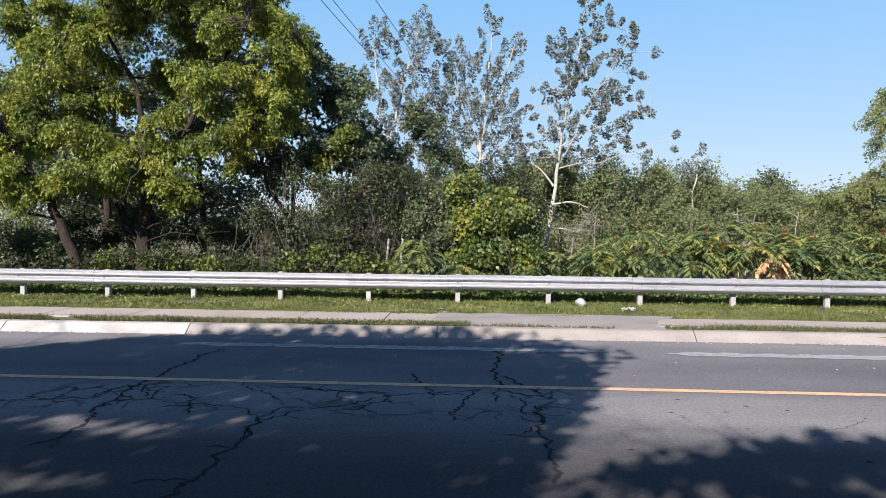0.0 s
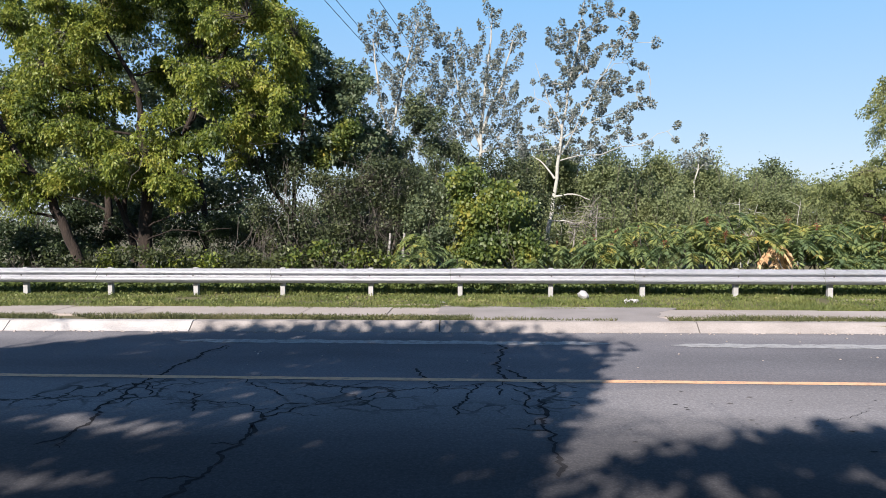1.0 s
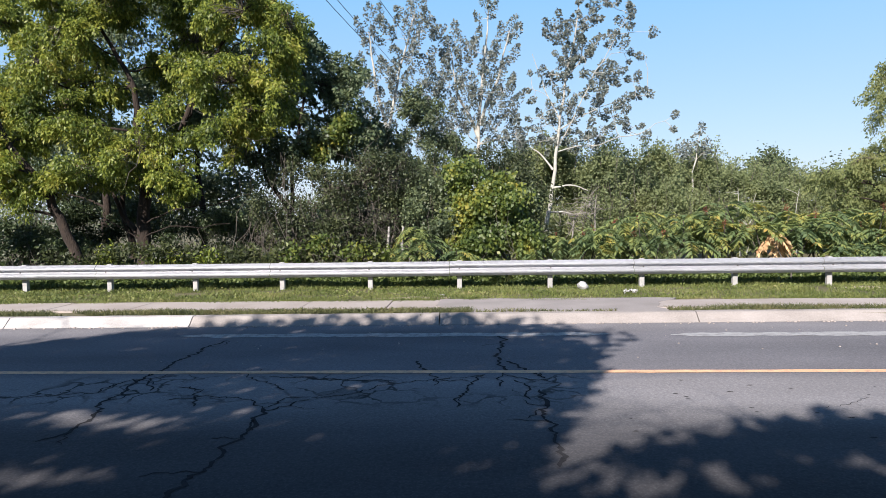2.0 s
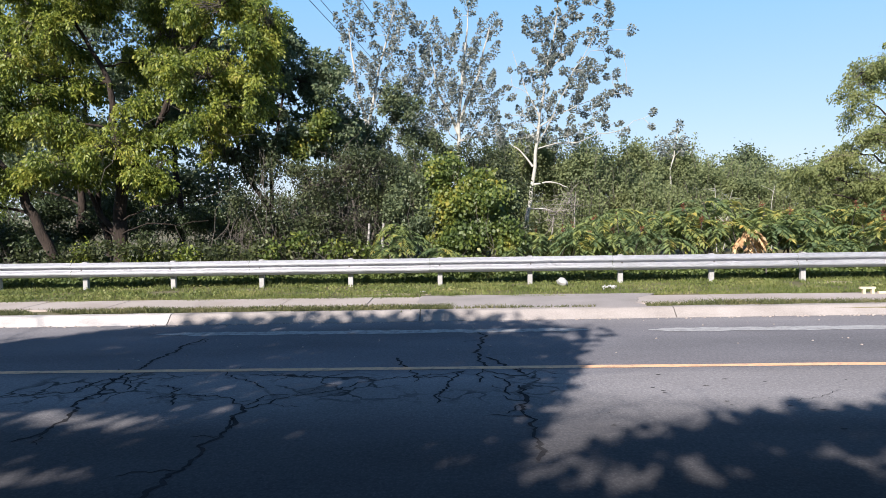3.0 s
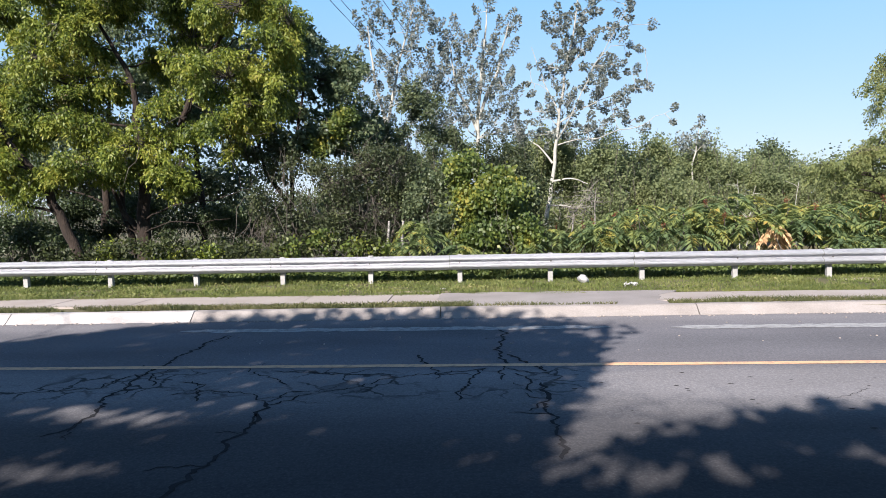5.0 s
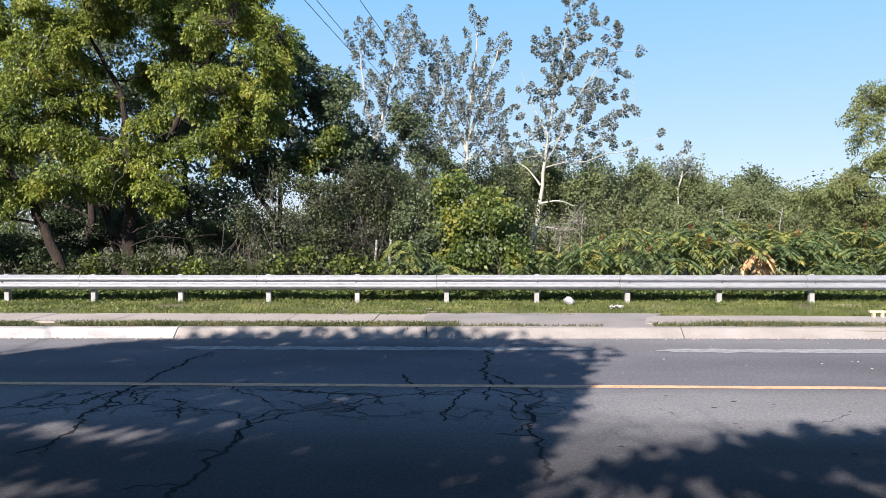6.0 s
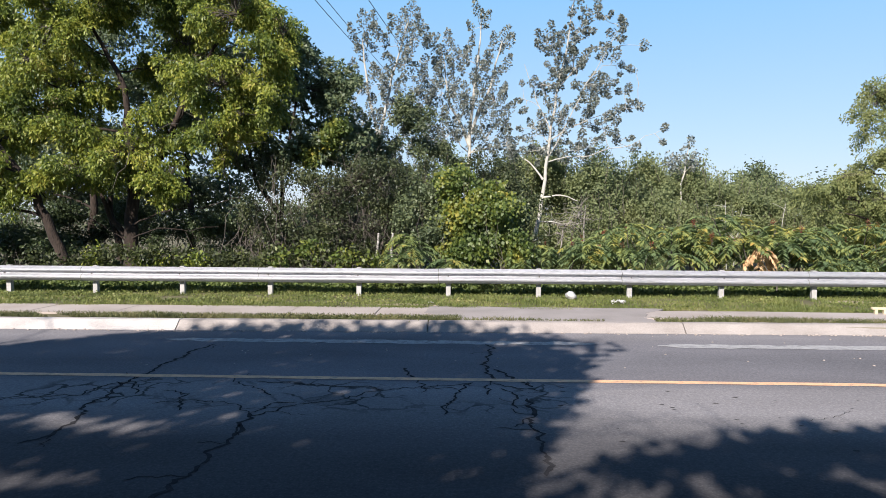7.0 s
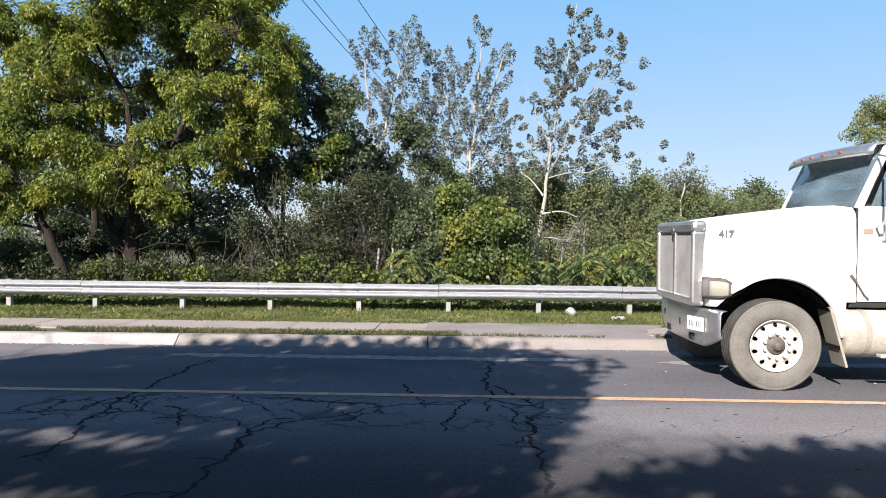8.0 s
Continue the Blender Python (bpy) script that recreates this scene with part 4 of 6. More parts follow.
    shrub("dull green weeds behind the barrier", [(-8.47, 15.6, 0.81, 0.79, 0.4, 0.29), (-7.33, 15.7, 0.85, 0.66, 0.4, 0.27), (-9.79, 15.6, 0.66, 0.79, 0.4, 0.21), (-6.2, 15.7, 0.75, 0.7, 0.4, 0.28), (-5.1, 15.8, 0.7, 0.7, 0.4, 0.28)], LEAF_DULL, 23, 4200, 0.1, stalks=20, group="undergrowth")
    shrub("dark shrub with tangled stems under the trees", [(-5.68, 18.5, 1.07, 0.94, 0.8, 0.71), (-4.61, 18, 0.95, 0.84, 0.7, 0.53)], LEAF_DULL, 24, 3600, 0.08, stalks=45, crook=0.13, group="undergrowth")
    shrub("small dark green tree with many thin branches", [(-4.91, 17.2, 3.16, 0.67, 0.7, 0.73), (-5.28, 17, 2.06, 0.66, 0.7, 0.63), (-4.47, 17.2, 2.15, 0.58, 0.6, 0.67), (-4.71, 17, 1.28, 0.72, 0.6, 0.52)], LEAF_BRUSH, 26, 4600, 0.085, 0.6, stalks=90, crook=0.12, group="undergrowth", per=10, share=0.45, count=10)
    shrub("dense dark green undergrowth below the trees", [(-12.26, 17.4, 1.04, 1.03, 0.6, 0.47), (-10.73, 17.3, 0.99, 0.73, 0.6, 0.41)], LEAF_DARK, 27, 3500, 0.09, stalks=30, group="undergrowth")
    shrub("deep shaded thicket behind the trees", [(-15.94, 24, 3.03, 3.47, 1.5, 1.22), (-11.51, 25, 2.72, 4.04, 1.5, 1.27), (-7.69, 25, 1.3, 2.55, 1.5, 0.8), (-4.46, 26, 1.3, 3.09, 1.5, 0.85), (-15.29, 26, 4.27, 3.98, 1.2, 1.1)], LEAF_MID, 25, 27000, 0.19, stalks=90, per=10, spread=0.25, group="undergrowth", inner=0.1)


def middle_trees():
    shrub("grey tangled brush with dry twigs and few leaves", [(-3.46, 17.6, 2.62, 0.97, 0.9, 0.67), (-2.44, 17.8, 2.79, 1.06, 0.9, 0.75), (-2.96, 17.3, 1.73, 1.17, 0.9, 0.66), (-1.82, 17.6, 2.19, 0.75, 0.8, 0.89), (-3.63, 17, 1.14, 0.79, 0.6, 0.5)], LEAF_BRUSH, 31, 22000, 0.085, stalks=150, name="brush", category="shrub", per=14, spread=0.09, share=0.36, count=12, thin=0.013, crook=0.13)
    for px, y in ((682, 16.3), (708, 16.25)):
        x = (y - 0.17) * (px - 842) / 1169
        rng = np.random.default_rng(px)
        t = thing("birch", (x, y, 0.0), "thin white birch stem with dark bands behind the barrier", "tree", "birches")
        g = Geo()
        g.tube(bent((x, y, 0), (x + 0.1, y + 0.1, 1.42), rng, 0.03, 6), [0.042, 0.04, 0.037, 0.036, 0.034, 0.032, 0.028], 8)
        geo_part("trunk", g, BIRCH, t, smooth=True)
    tree("dead_shrub", "bare grey dead shrub tangled with vines", "shrub", (-2.91, 17, -0.1), [([(-3.48, 17, 0.57), (-3.63, 17, 1.43), (-3.2, 17, 2.44)], 0.035, 0.012), ([(-2.64, 17.1, 0.57), (-2.56, 17.1, 1.73), (-2.93, 17.1, 2.89)], 0.04, 0.012), ([(-2.21, 17.2, 0.57), (-2.0, 17.2, 1.88), (-2.07, 17.2, 3.05)], 0.035, 0.012)],
         [(-3.48, 17, 2.44, 0.58, 0.6, 0.58), (-2.78, 17.1, 2.74, 0.58, 0.6, 0.58), (-2.07, 17.2, 2.76, 0.52, 0.6, 0.58), (-3.32, 16.9, 1.44, 0.64, 0.5, 0.5), (-2.48, 17, 1.44, 0.65, 0.5, 0.5)], LEAF_BRUSH, TWIG, 40, twigs=420, per_twig=10, leaf=0.08, aspect=0.5, spread=0.2, thin=0.006, bare=240, bare_len=0.3, share=0.5, count=8)
    tree("dead_shrub", "bleached dead branches beside the poplar", "shrub", (3.19, 20, -0.1), [([(2.85, 20, 0.44), (2.93, 20, 1.46), (3.27, 20, 1.88)], 0.03, 0.012), ([(3.53, 20, 0.44), (3.56, 20, 1.63), (3.61, 20, 2.23)], 0.03, 0.01)],
         [(3.02, 20, 1.63, 0.51, 0.5, 0.27), (3.44, 20, 1.89, 0.42, 0.5, 0.37), (2.85, 20, 1.37, 0.51, 0.4, 0.17)], LEAF_BRUSH, PALE_TWIG, 41, twigs=60, per_twig=3, leaf=0.08, thin=0.008, bare=70, bare_len=0.35)
    shrub("dry weeds with drooping leaves behind the barrier", [(-3.24, 15.8, 0.92, 0.8, 0.4, 0.33), (-4.33, 15.9, 0.83, 0.67, 0.4, 0.3), (-2.45, 15.9, 0.85, 0.54, 0.4, 0.3)], LEAF_DULL, 32, 2200, 0.11, stalks=60, group="undergrowth")
    tree("poplar", "white-barked poplar with silvery grey-green leaves", "tree", (-3.23, 25, -0.1),
         [([(-3.38, 25, 0.04), (-3.31, 25, 2.17), (-3.19, 25, 4.93), (-2.76, 25, 7.06), (-2.12, 25, 9.19)], 0.10, 0.02), ([(-3.23, 25, 4.5), (-3.65, 25, 6.62), (-3.87, 25, 8.53)], 0.07, 0.02), ([(-2.89, 25.4, 0.02), (-2.94, 25.4, 2.18), (-2.52, 25.3, 4.97)], 0.09, 0.04)],
         [(-3.7, 25, 8.32, 0.51, 0.7, 0.72), (-3.05, 25.3, 8.3, 0.47, 0.7, 0.64), (-2.17, 25, 8.97, 0.55, 0.7, 0.64), (-1.57, 25, 8.73, 0.34, 0.5, 0.55), (-3.97, 25, 6.83, 0.55, 0.8, 0.85), (-3.1, 24.8, 6.8, 0.63, 0.8, 0.74), (-2.29, 25.2, 7.53, 0.73, 0.8, 0.75), (-3.65, 25, 5.35, 0.72, 0.9, 0.76), (-2.59, 25, 5.78, 0.85, 1, 0.85), (-1.76, 25.2, 6.25, 0.64, 0.9, 0.86), (-2.99, 24.8, 4.27, 1.05, 1, 0.74), (-1.53, 25, 4.73, 0.76, 0.9, 0.76)],
         LEAF_POPLAR, PALE_BARK, 33, twigs=105, gap=0.46, leaf=0.085, aspect=0.85, droop=0.3, up=0.1, thin=0.013, tuft=(150, 0.76, 0.18), rise=1.6, group="poplars")
    tree("poplar", "white-barked poplar with silvery grey-green leaves", "tree", (0.13, 25.5, -0.1),
         [([(0.07, 25.5, 0.04), (0.13, 25.5, 2.86), (0.22, 25.5, 5.68), (0.43, 25.5, 7.63), (0.61, 25.5, 9.37)], 0.10, 0.02), ([(0.22, 25.5, 5.03), (0.93, 25.4, 6.75), (1.36, 25.4, 8.48)], 0.07, 0.02), ([(0.17, 25.5, 4.6), (-0.59, 25.6, 6.12), (-0.91, 25.6, 8.08)], 0.07, 0.02)],
         [(0.56, 25.5, 9.11, 0.39, 0.5, 0.56), (1.36, 25.4, 8.37, 0.43, 0.6, 0.6), (-0.91, 25.6, 7.97, 0.57, 0.7, 0.61), (-0.15, 25.5, 7.95, 0.56, 0.7, 0.65), (0.56, 25.5, 7.52, 0.65, 0.7, 0.69), (1.51, 25.4, 7.51, 0.3, 0.5, 0.47), (-0.91, 25.5, 6.53, 0.65, 0.8, 0.78), (0.06, 25.4, 6.31, 0.73, 0.8, 0.73), (1.04, 25.4, 6.21, 0.65, 0.8, 0.73), (-0.58, 25.4, 5.01, 0.78, 0.9, 0.78), (0.82, 25.4, 4.81, 0.95, 0.9, 0.78), (1.56, 25.2, 4.58, 0.64, 0.8, 0.77)],
         LEAF_POPLAR, PALE_BARK, 34, twigs=95, gap=0.46, leaf=0.085, aspect=0.85, droop=0.3, up=0.1, thin=0.013, tuft=(150, 0.76, 0.18), rise=1.6, group="poplars")
    tree("poplar", "slender white poplar with sparse silvery leaves against the sky", "tree", (2.33, 22, -0.1),
         [([(2.33, 22, 0.39), (2.35, 22, 1.42), (2.56, 22, 2.64), (2.76, 22, 4.32), (2.95, 22, 5.72), (3.32, 22, 7.59), (3.6, 22, 9.37)], 0.085, 0.010), ([(2.56, 22, 2.51), (3.11, 21.8, 2.58), (3.63, 21.6, 2.39)], 0.035, 0.012), ([(2.56, 22, 3.1), (2.12, 22.1, 3.67), (1.85, 22.2, 3.86)], 0.035, 0.012)] + [([(2.73, 22, 3.85), (3.48, 21.8, 5.32), (4.31, 21.8, 6.81), (4.96, 21.8, 7.93)], 0.021, 0.006), ([(2.67, 22, 3.66), (4.05, 21.9, 3.86), (5.35, 21.9, 4.2), (6.38, 21.9, 4.72)], 0.021, 0.006), ([(2.8, 22, 4.6), (2.32, 22.2, 5.75), (1.94, 22.2, 6.88)], 0.024, 0.008), ([(2.39, 22, 1.7), (2.92, 21.8, 1.71), (3.28, 21.7, 1.58)], 0.03, 0.01), ([(3.04, 22, 6.1), (4.07, 22, 7.23), (5.75, 22, 7.43)], 0.018, 0.006), ([(2.76, 22, 4.37), (4.07, 22, 5.08), (5.66, 22, 5.43)], 0.018, 0.006)],
         [(3.51, 22, 8.86, 0.45, 0.5, 0.52), (4.3, 22, 8.44, 0.49, 0.5, 0.45), (3.7, 22, 7.88, 0.41, 0.5, 0.49), (5.05, 21.8, 7.89, 0.3, 0.4, 0.37), (2.67, 22, 7.49, 0.45, 0.5, 0.45), (5.75, 22, 7.43, 0.22, 0.3, 0.15), (4.54, 22, 7.33, 0.45, 0.4, 0.3), (2.5, 22.1, 6.2, 0.49, 0.5, 0.49), (3.51, 22, 6.75, 0.49, 0.6, 0.56), (5.0, 22, 6.86, 0.37, 0.4, 0.37), (5.56, 22, 6.68, 0.19, 0.3, 0.15), (5.19, 22, 5.97, 0.37, 0.4, 0.22), (4.16, 22, 6.11, 0.49, 0.5, 0.45)] + [(5.56, 22, 5.43, 0.26, 0.3, 0.15), (1.94, 22.2, 5.75, 0.3, 0.4, 0.57), (3.14, 22, 5.07, 0.6, 0.6, 0.52), (4.44, 22, 4.9, 0.67, 0.5, 0.37), (2.22, 22.2, 4.81, 0.49, 0.5, 0.57), (5.1, 22, 4.4, 0.52, 0.4, 0.26), (3.7, 22, 4.14, 0.75, 0.5, 0.37), (6.38, 21.9, 4.72, 0.15, 0.2, 0.17), (6.36, 21.9, 4.33, 0.15, 0.2, 0.09), (2.71, 22.3, 4.16, 0.76, 0.6, 0.49), (4.54, 22, 6.2, 0.45, 0.5, 0.37), (4.82, 22, 5.27, 0.49, 0.5, 0.3), (3.98, 22, 5.45, 0.49, 0.5, 0.37), (2.95, 22, 6.56, 0.37, 0.4, 0.41)],
         LEAF_POPLAR, PALE_BARK, 35, twigs=150, gap=0.30, leaf=0.078, aspect=0.85, droop=0.3, up=0.1, thin=0.012, tuft=(110, 0.42, 0.135), rise=0.6, group="poplars")
    shrub("vine-covered bush with yellow-green leaves", [(-0.17, 16.6, 2.71, 0.56, 0.6, 0.37), (0.53, 16.4, 2.29, 0.5, 0.6, 0.39), (-0.31, 16.4, 1.82, 0.42, 0.5, 0.42), (0.52, 16.2, 1.62, 0.58, 0.7, 0.62), (0.11, 16, 1.01, 0.68, 0.5, 0.38), (1.14, 16.2, 1.15, 0.38, 0.5, 0.49), (1.04, 16.8, 1.98, 0.34, 0.5, 0.4)], LEAF_VINE, 36, 20000, 0.092, 0.8, 0.35, 0.1, stalks=60, name="vine_bush", per=9, spread=0.11, share=0.38, count=11, outward=True)
    shrub("dark green bush under the vines", [(-0.96, 16.9, 2.25, 0.46, 0.6, 0.4), (-0.8, 16.5, 1.47, 0.5, 0.6, 0.56), (-1.4, 17, 1.89, 0.43, 0.6, 0.58), (1.27, 17, 1.55, 0.43, 0.6, 0.72)], LEAF_MID, 42, 11000, 0.085, 0.7, 0.5, stalks=40, per=9, spread=0.11, share=0.4, count=9)
    shrub("small green tree in front of the poplars", [(-1.86, 21.5, 4.94, 0.8, 0.9, 0.73), (-2.71, 21, 3.97, 0.71, 0.8, 0.64), (-1.13, 21.5, 3.85, 0.8, 0.8, 0.66), (-2.0, 21, 3.17, 1.07, 0.9, 0.71), (-3.43, 20, 3.93, 0.58, 0.8, 0.68), (-0.41, 22, 3.82, 0.56, 0.7, 0.56)], LEAF_MID, 38, 16000, 0.10, 0.6, stalks=30, name="small_tree", category="tree", share=0.4, count=9)
    shrub("yellowing climber on a dark tree", [(-3.64, 17.6, 3.84, 0.33, 0.4, 0.39), (-3.98, 17.6, 3.39, 0.21, 0.3, 0.27), (-3.42, 17.8, 4.21, 0.21, 0.3, 0.21)], LEAF_VINE, 39, 3000, 0.09, 0.75, stalks=6, name="climber", category="climber", share=0.5)
    shrub("dark shrub with reddish leaves beside the poplar", [(1.31, 17.6, 2.07, 0.67, 0.8, 0.89), (1.63, 17, 1.13, 0.5, 0.6, 0.5), (0.93, 19, 2.9, 0.97, 1, 0.81)], LEAF_BRUSH, 37, 9000, 0.09, stalks=60)


def right_thicket():
    specs = [(1000,330,25,55,60), (1055,345,26,60,60), (1120,335,27,55,45), (1180,345,27,60,45), (1225,330,28,40,40), (1270,350,29,60,42), (1340,355,30,60,36), (1400,365,30,60,34), (1460,375,29,60,38), (1530,385,28,60,40), (905,325,28,50,50), (955,345,27,45,60), (1155,375,24.5,45,40), (770,345,28,60,40), (690,372,28,60,36), (600,398,28,60,24), (1062,325,23,46,40)]
    for k, (px, py, y, rx, ry) in enumerate(specs):
        d = (y - 0.17) / 1169
        x, z = d * (px - 842), 1.72 + d * (392 - py)
        rng = random.Random(50 + k)
        ms = [(x + rng.uniform(-0.5, 0.5) * rx * d, y + rng.uniform(-1, 1), z + rng.uniform(-0.3, 0.35) * ry * d, rx * d * 0.62, 1.0, ry * d * 0.7) for _ in range(4)]
        ms += [(x, y - 0.6, z * 0.45, rx * d * 1.1, 0.9, z * 0.5), (x, y - 1.2, z * 0.3, rx * d * 1.1, 0.8, z * 0.4)]
        shrub("olive-green leafy thicket of young trees", ms, LEAF_THICKET, 50 + k, 26000 if k < 10 else 14000, 0.10, 0.6, 0.2, 0.2, stalks=30, bark=TWIG, group="thicket", per=16, spread=0.13, thin=0.014, share=0.36, count=15, shoots=200, shoot=0.95)
    tree("young_poplar", "thin young tree standing above the thicket", "tree", (8.56, 27, -0.1),
         [([(8.56, 27, 0.26), (8.63, 27, 3.25), (8.95, 27, 4.97)], 0.05, 0.012)], [(8.95, 27, 4.74, 0.18, 0.3, 0.32), (8.63, 27, 4.28, 0.32, 0.4, 0.28), (8.33, 27, 3.93, 0.41, 0.4, 0.28), (9.13, 27, 4.06, 0.32, 0.4, 0.23)], LEAF_POPLAR, PALE_BARK, 61, twigs=26, gap=0.2, leaf=0.1, aspect=0.8, tuft=(40, 0.5, 0.15), rise=1.2)
    # bare pale stems in the thicket
    for k, (px, y) in enumerate(((1180, 24.2), (1300, 26.2), (1310, 26.2), (1395, 26.5))):
        d = (y - 0.17) / 1169
        x = d * (px - 842)
        rng = np.random.default_rng(70 + k)
        g = Geo()
        t = thing("sapling", (x, y, -0.1), "bare pale sapling standing in the thicket", "sapling", "bare saplings")
        top = (x + rng.uniform(-0.3, 0.5), y, 1.72 + d * (402 - 375 + rng.uniform(0, 22)))
        g.tube(bent((x, y, -0.1), top, rng, 0.05, 5), [0.022, 0.02, 0.018, 0.015, 0.012, 0.006], 5)
        for _ in range(6):
            s = np.array([x, y, 0]) + (np.array(top) - [x, y, 0]) * rng.uniform(0.4, 0.95)
            g.tube(bent(s, s + rng.normal(size=3) * 0.35 + [0, 0, 0.2], rng, 0.1, 3), [0.012, 0.01, 0.007, 0.004], 4)
        geo_part("stem", g, PALE_BARK, t)
    tree("tree", "pale green tree with drooping foliage at the road bend", "tree", (12.53, 19, -0.1),
         [([(12.53, 19, 0.6), (12.45, 19, 2.7), (12.05, 19, 5.11)], 0.16, 0.05)],
         [(11.37, 19, 5.02, 0.48, 0.7, 0.45), (11.02, 18.9, 4.68, 0.35, 0.5, 0.35), (11.34, 18.9, 5.33, 0.42, 0.5, 0.35), (12.05, 19, 5.59, 0.64, 0.8, 0.64), (11.32, 19, 4.22, 0.42, 0.6, 0.23), (12.21, 19, 3.98, 0.97, 1, 0.64), (10.98, 18.7, 3.14, 0.67, 0.8, 0.38), (11.35, 18.4, 2.35, 0.94, 0.8, 0.47), (10.55, 19.2, 2.77, 0.49, 0.7, 0.36), (13.02, 19, 2.7, 0.81, 1, 0.97), (10.6, 19, 2.11, 0.64, 0.6, 0.26), (11.07, 18.2, 1.41, 0.62, 0.6, 0.4), (10.2, 18.3, 3.0, 0.5, 0.6, 0.32), (9.45, 18.5, 2.65, 0.45, 0.6, 0.3), (9.8, 18.2, 2.05, 0.55, 0.6, 0.3), (11.2, 18.2, 3.55, 0.5, 0.6, 0.3), (10.1, 18.4, 2.5, 0.5, 0.6, 0.25)],
         LEAF_RIGHT, BARK, 62, twigs=800, leaf=0.075, aspect=0.5, droop=0.8, share=0.42, count=9, tuft=(60, 0.5, 0.16), rise=0.0, hang=0.5)
    rng = random.Random(80)
    k = 0
    for px in range(985, 1640, 26):
        y = rng.uniform(15.6, 17.6)
        d = (y - 0.17) / 1169
        top = 1.72 + d * (402 - rng.uniform(392, 425)) if px > 1080 else 1.72 + d * (402 - rng.uniform(415, 445))
        sumac((d * (px - 842), y, 0.0), top, 36, 100 + k, LEAF_SUMAC, 0.95, 0.62)
        k += 1
    for px, y, top in ((735, 15.3, 425), (765, 15.4, 435), (745, 15.6, 418), (810, 15.4, 462), (850, 15.5, 465), (880, 15.6, 470), (1465, 15.5, 455), (1540, 15.6, 440), (1505, 15.7, 450)):
        d = (y - 0.17) / 1169
        sumac((d * (px - 842), y, 0.0), 1.72 + d * (402 - top), 24, 100 + k, LEAF_SUMAC, 0.6, 0.5, 0)
        k += 1
    sumac((6.74, 14.62, 0.0), 1.38, 15, 140, LEAF_DRY, 0.05, 0.33, 0)


def undergrowth():
    """Low creeping plants under and behind the barrier."""
    rng = np.random.default_rng(90)
    g = Geo()
    n = 46000
    at = np.stack([rng.uniform(-13.5, 11.5, n), rng.uniform(14.45, 15.7, n), np.zeros(n)], 1)
    h = np.array([0.30 + 0.28 * noise.noise((a[0] * 0.8, a[1], 5)) for a in at]) * np.clip((at[:, 1] - 14.2) * 1.2, 0.25, 0.9)
    at[:, 2] = 0.1 + h * rng.uniform(0.1, 1, n) ** 0.5
    g.leaves(at, 0.075, 0.75, 0.2, 0.6, rng)
    n = 26000     # dark leaf layer added so the sunlit bank under the trees reads as shaded
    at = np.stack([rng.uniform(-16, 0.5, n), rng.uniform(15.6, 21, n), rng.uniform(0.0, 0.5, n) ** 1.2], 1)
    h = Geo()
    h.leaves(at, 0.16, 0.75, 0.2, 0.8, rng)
    tagged(new("dark_bank_fill", h.mesh("dark_bank_fill", LEAF_DARK)), "dark leaf layer added to hide the sunlit bank below the trees", "ground cover", kind="stuff")
    tagged(new("creeper", g.mesh("creeper", LEAF_WEED)), "low dark green creepers under the barrier", "creeper", kind="stuff")


def far_woods():
    """Far tree tops and the hazy edge of woods beyond the field."""
    rng = np.random.default_rng(95)
    g = Geo()
    ms = []
    for _ in range(120):
        x = rng.uniform(-90, 85)
        h = (5.5 if x < 25 else 8.2) * rng.uniform(0.75, 1.1)
        y = rng.uniform(82, 110)
        ms.append((x, y, h * 0.5, rng.uniform(2, 4), 2.0, h * 0.5))
    pts, _ = shell_points(rng, 3600, ms, 0.2)
    at = np.repeat(pts, 8, 0) + rng.normal(size=(28800, 3)) * 0.5
    at[:, 2] = np.maximum(at[:, 2], 0)
    g.leaves(at, 0.5, 0.6, 0.2, 0.3, rng)
    tagged(new("far_woods", g.mesh("far_woods", LEAF_FAR)), "hazy green edge of distant woods", "woods", kind="stuff")
    tree("far_tree", "tall distant tree above the woods", "tree", (34.83, 80, -0.1), [([(34.83, 80, 0.22), (34.83, 80, 7.04)], 0.3, 0.08)], [(34.83, 80, 7.59, 1.09, 1.5, 0.96), (34.01, 80, 6.35, 1.5, 1.5, 1.09), (35.72, 80, 6.23, 1.23, 1.5, 0.96)], LEAF_FAR, BARK, 96, twigs=160, per_twig=18, leaf=0.4, aspect=0.6, spread=0.6, thin=0.03)


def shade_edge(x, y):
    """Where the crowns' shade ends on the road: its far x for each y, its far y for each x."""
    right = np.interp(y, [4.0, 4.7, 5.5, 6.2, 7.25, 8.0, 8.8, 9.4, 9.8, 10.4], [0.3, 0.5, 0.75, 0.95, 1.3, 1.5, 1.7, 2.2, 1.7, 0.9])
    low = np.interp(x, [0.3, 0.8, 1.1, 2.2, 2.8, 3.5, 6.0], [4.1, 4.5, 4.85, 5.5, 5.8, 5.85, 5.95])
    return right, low


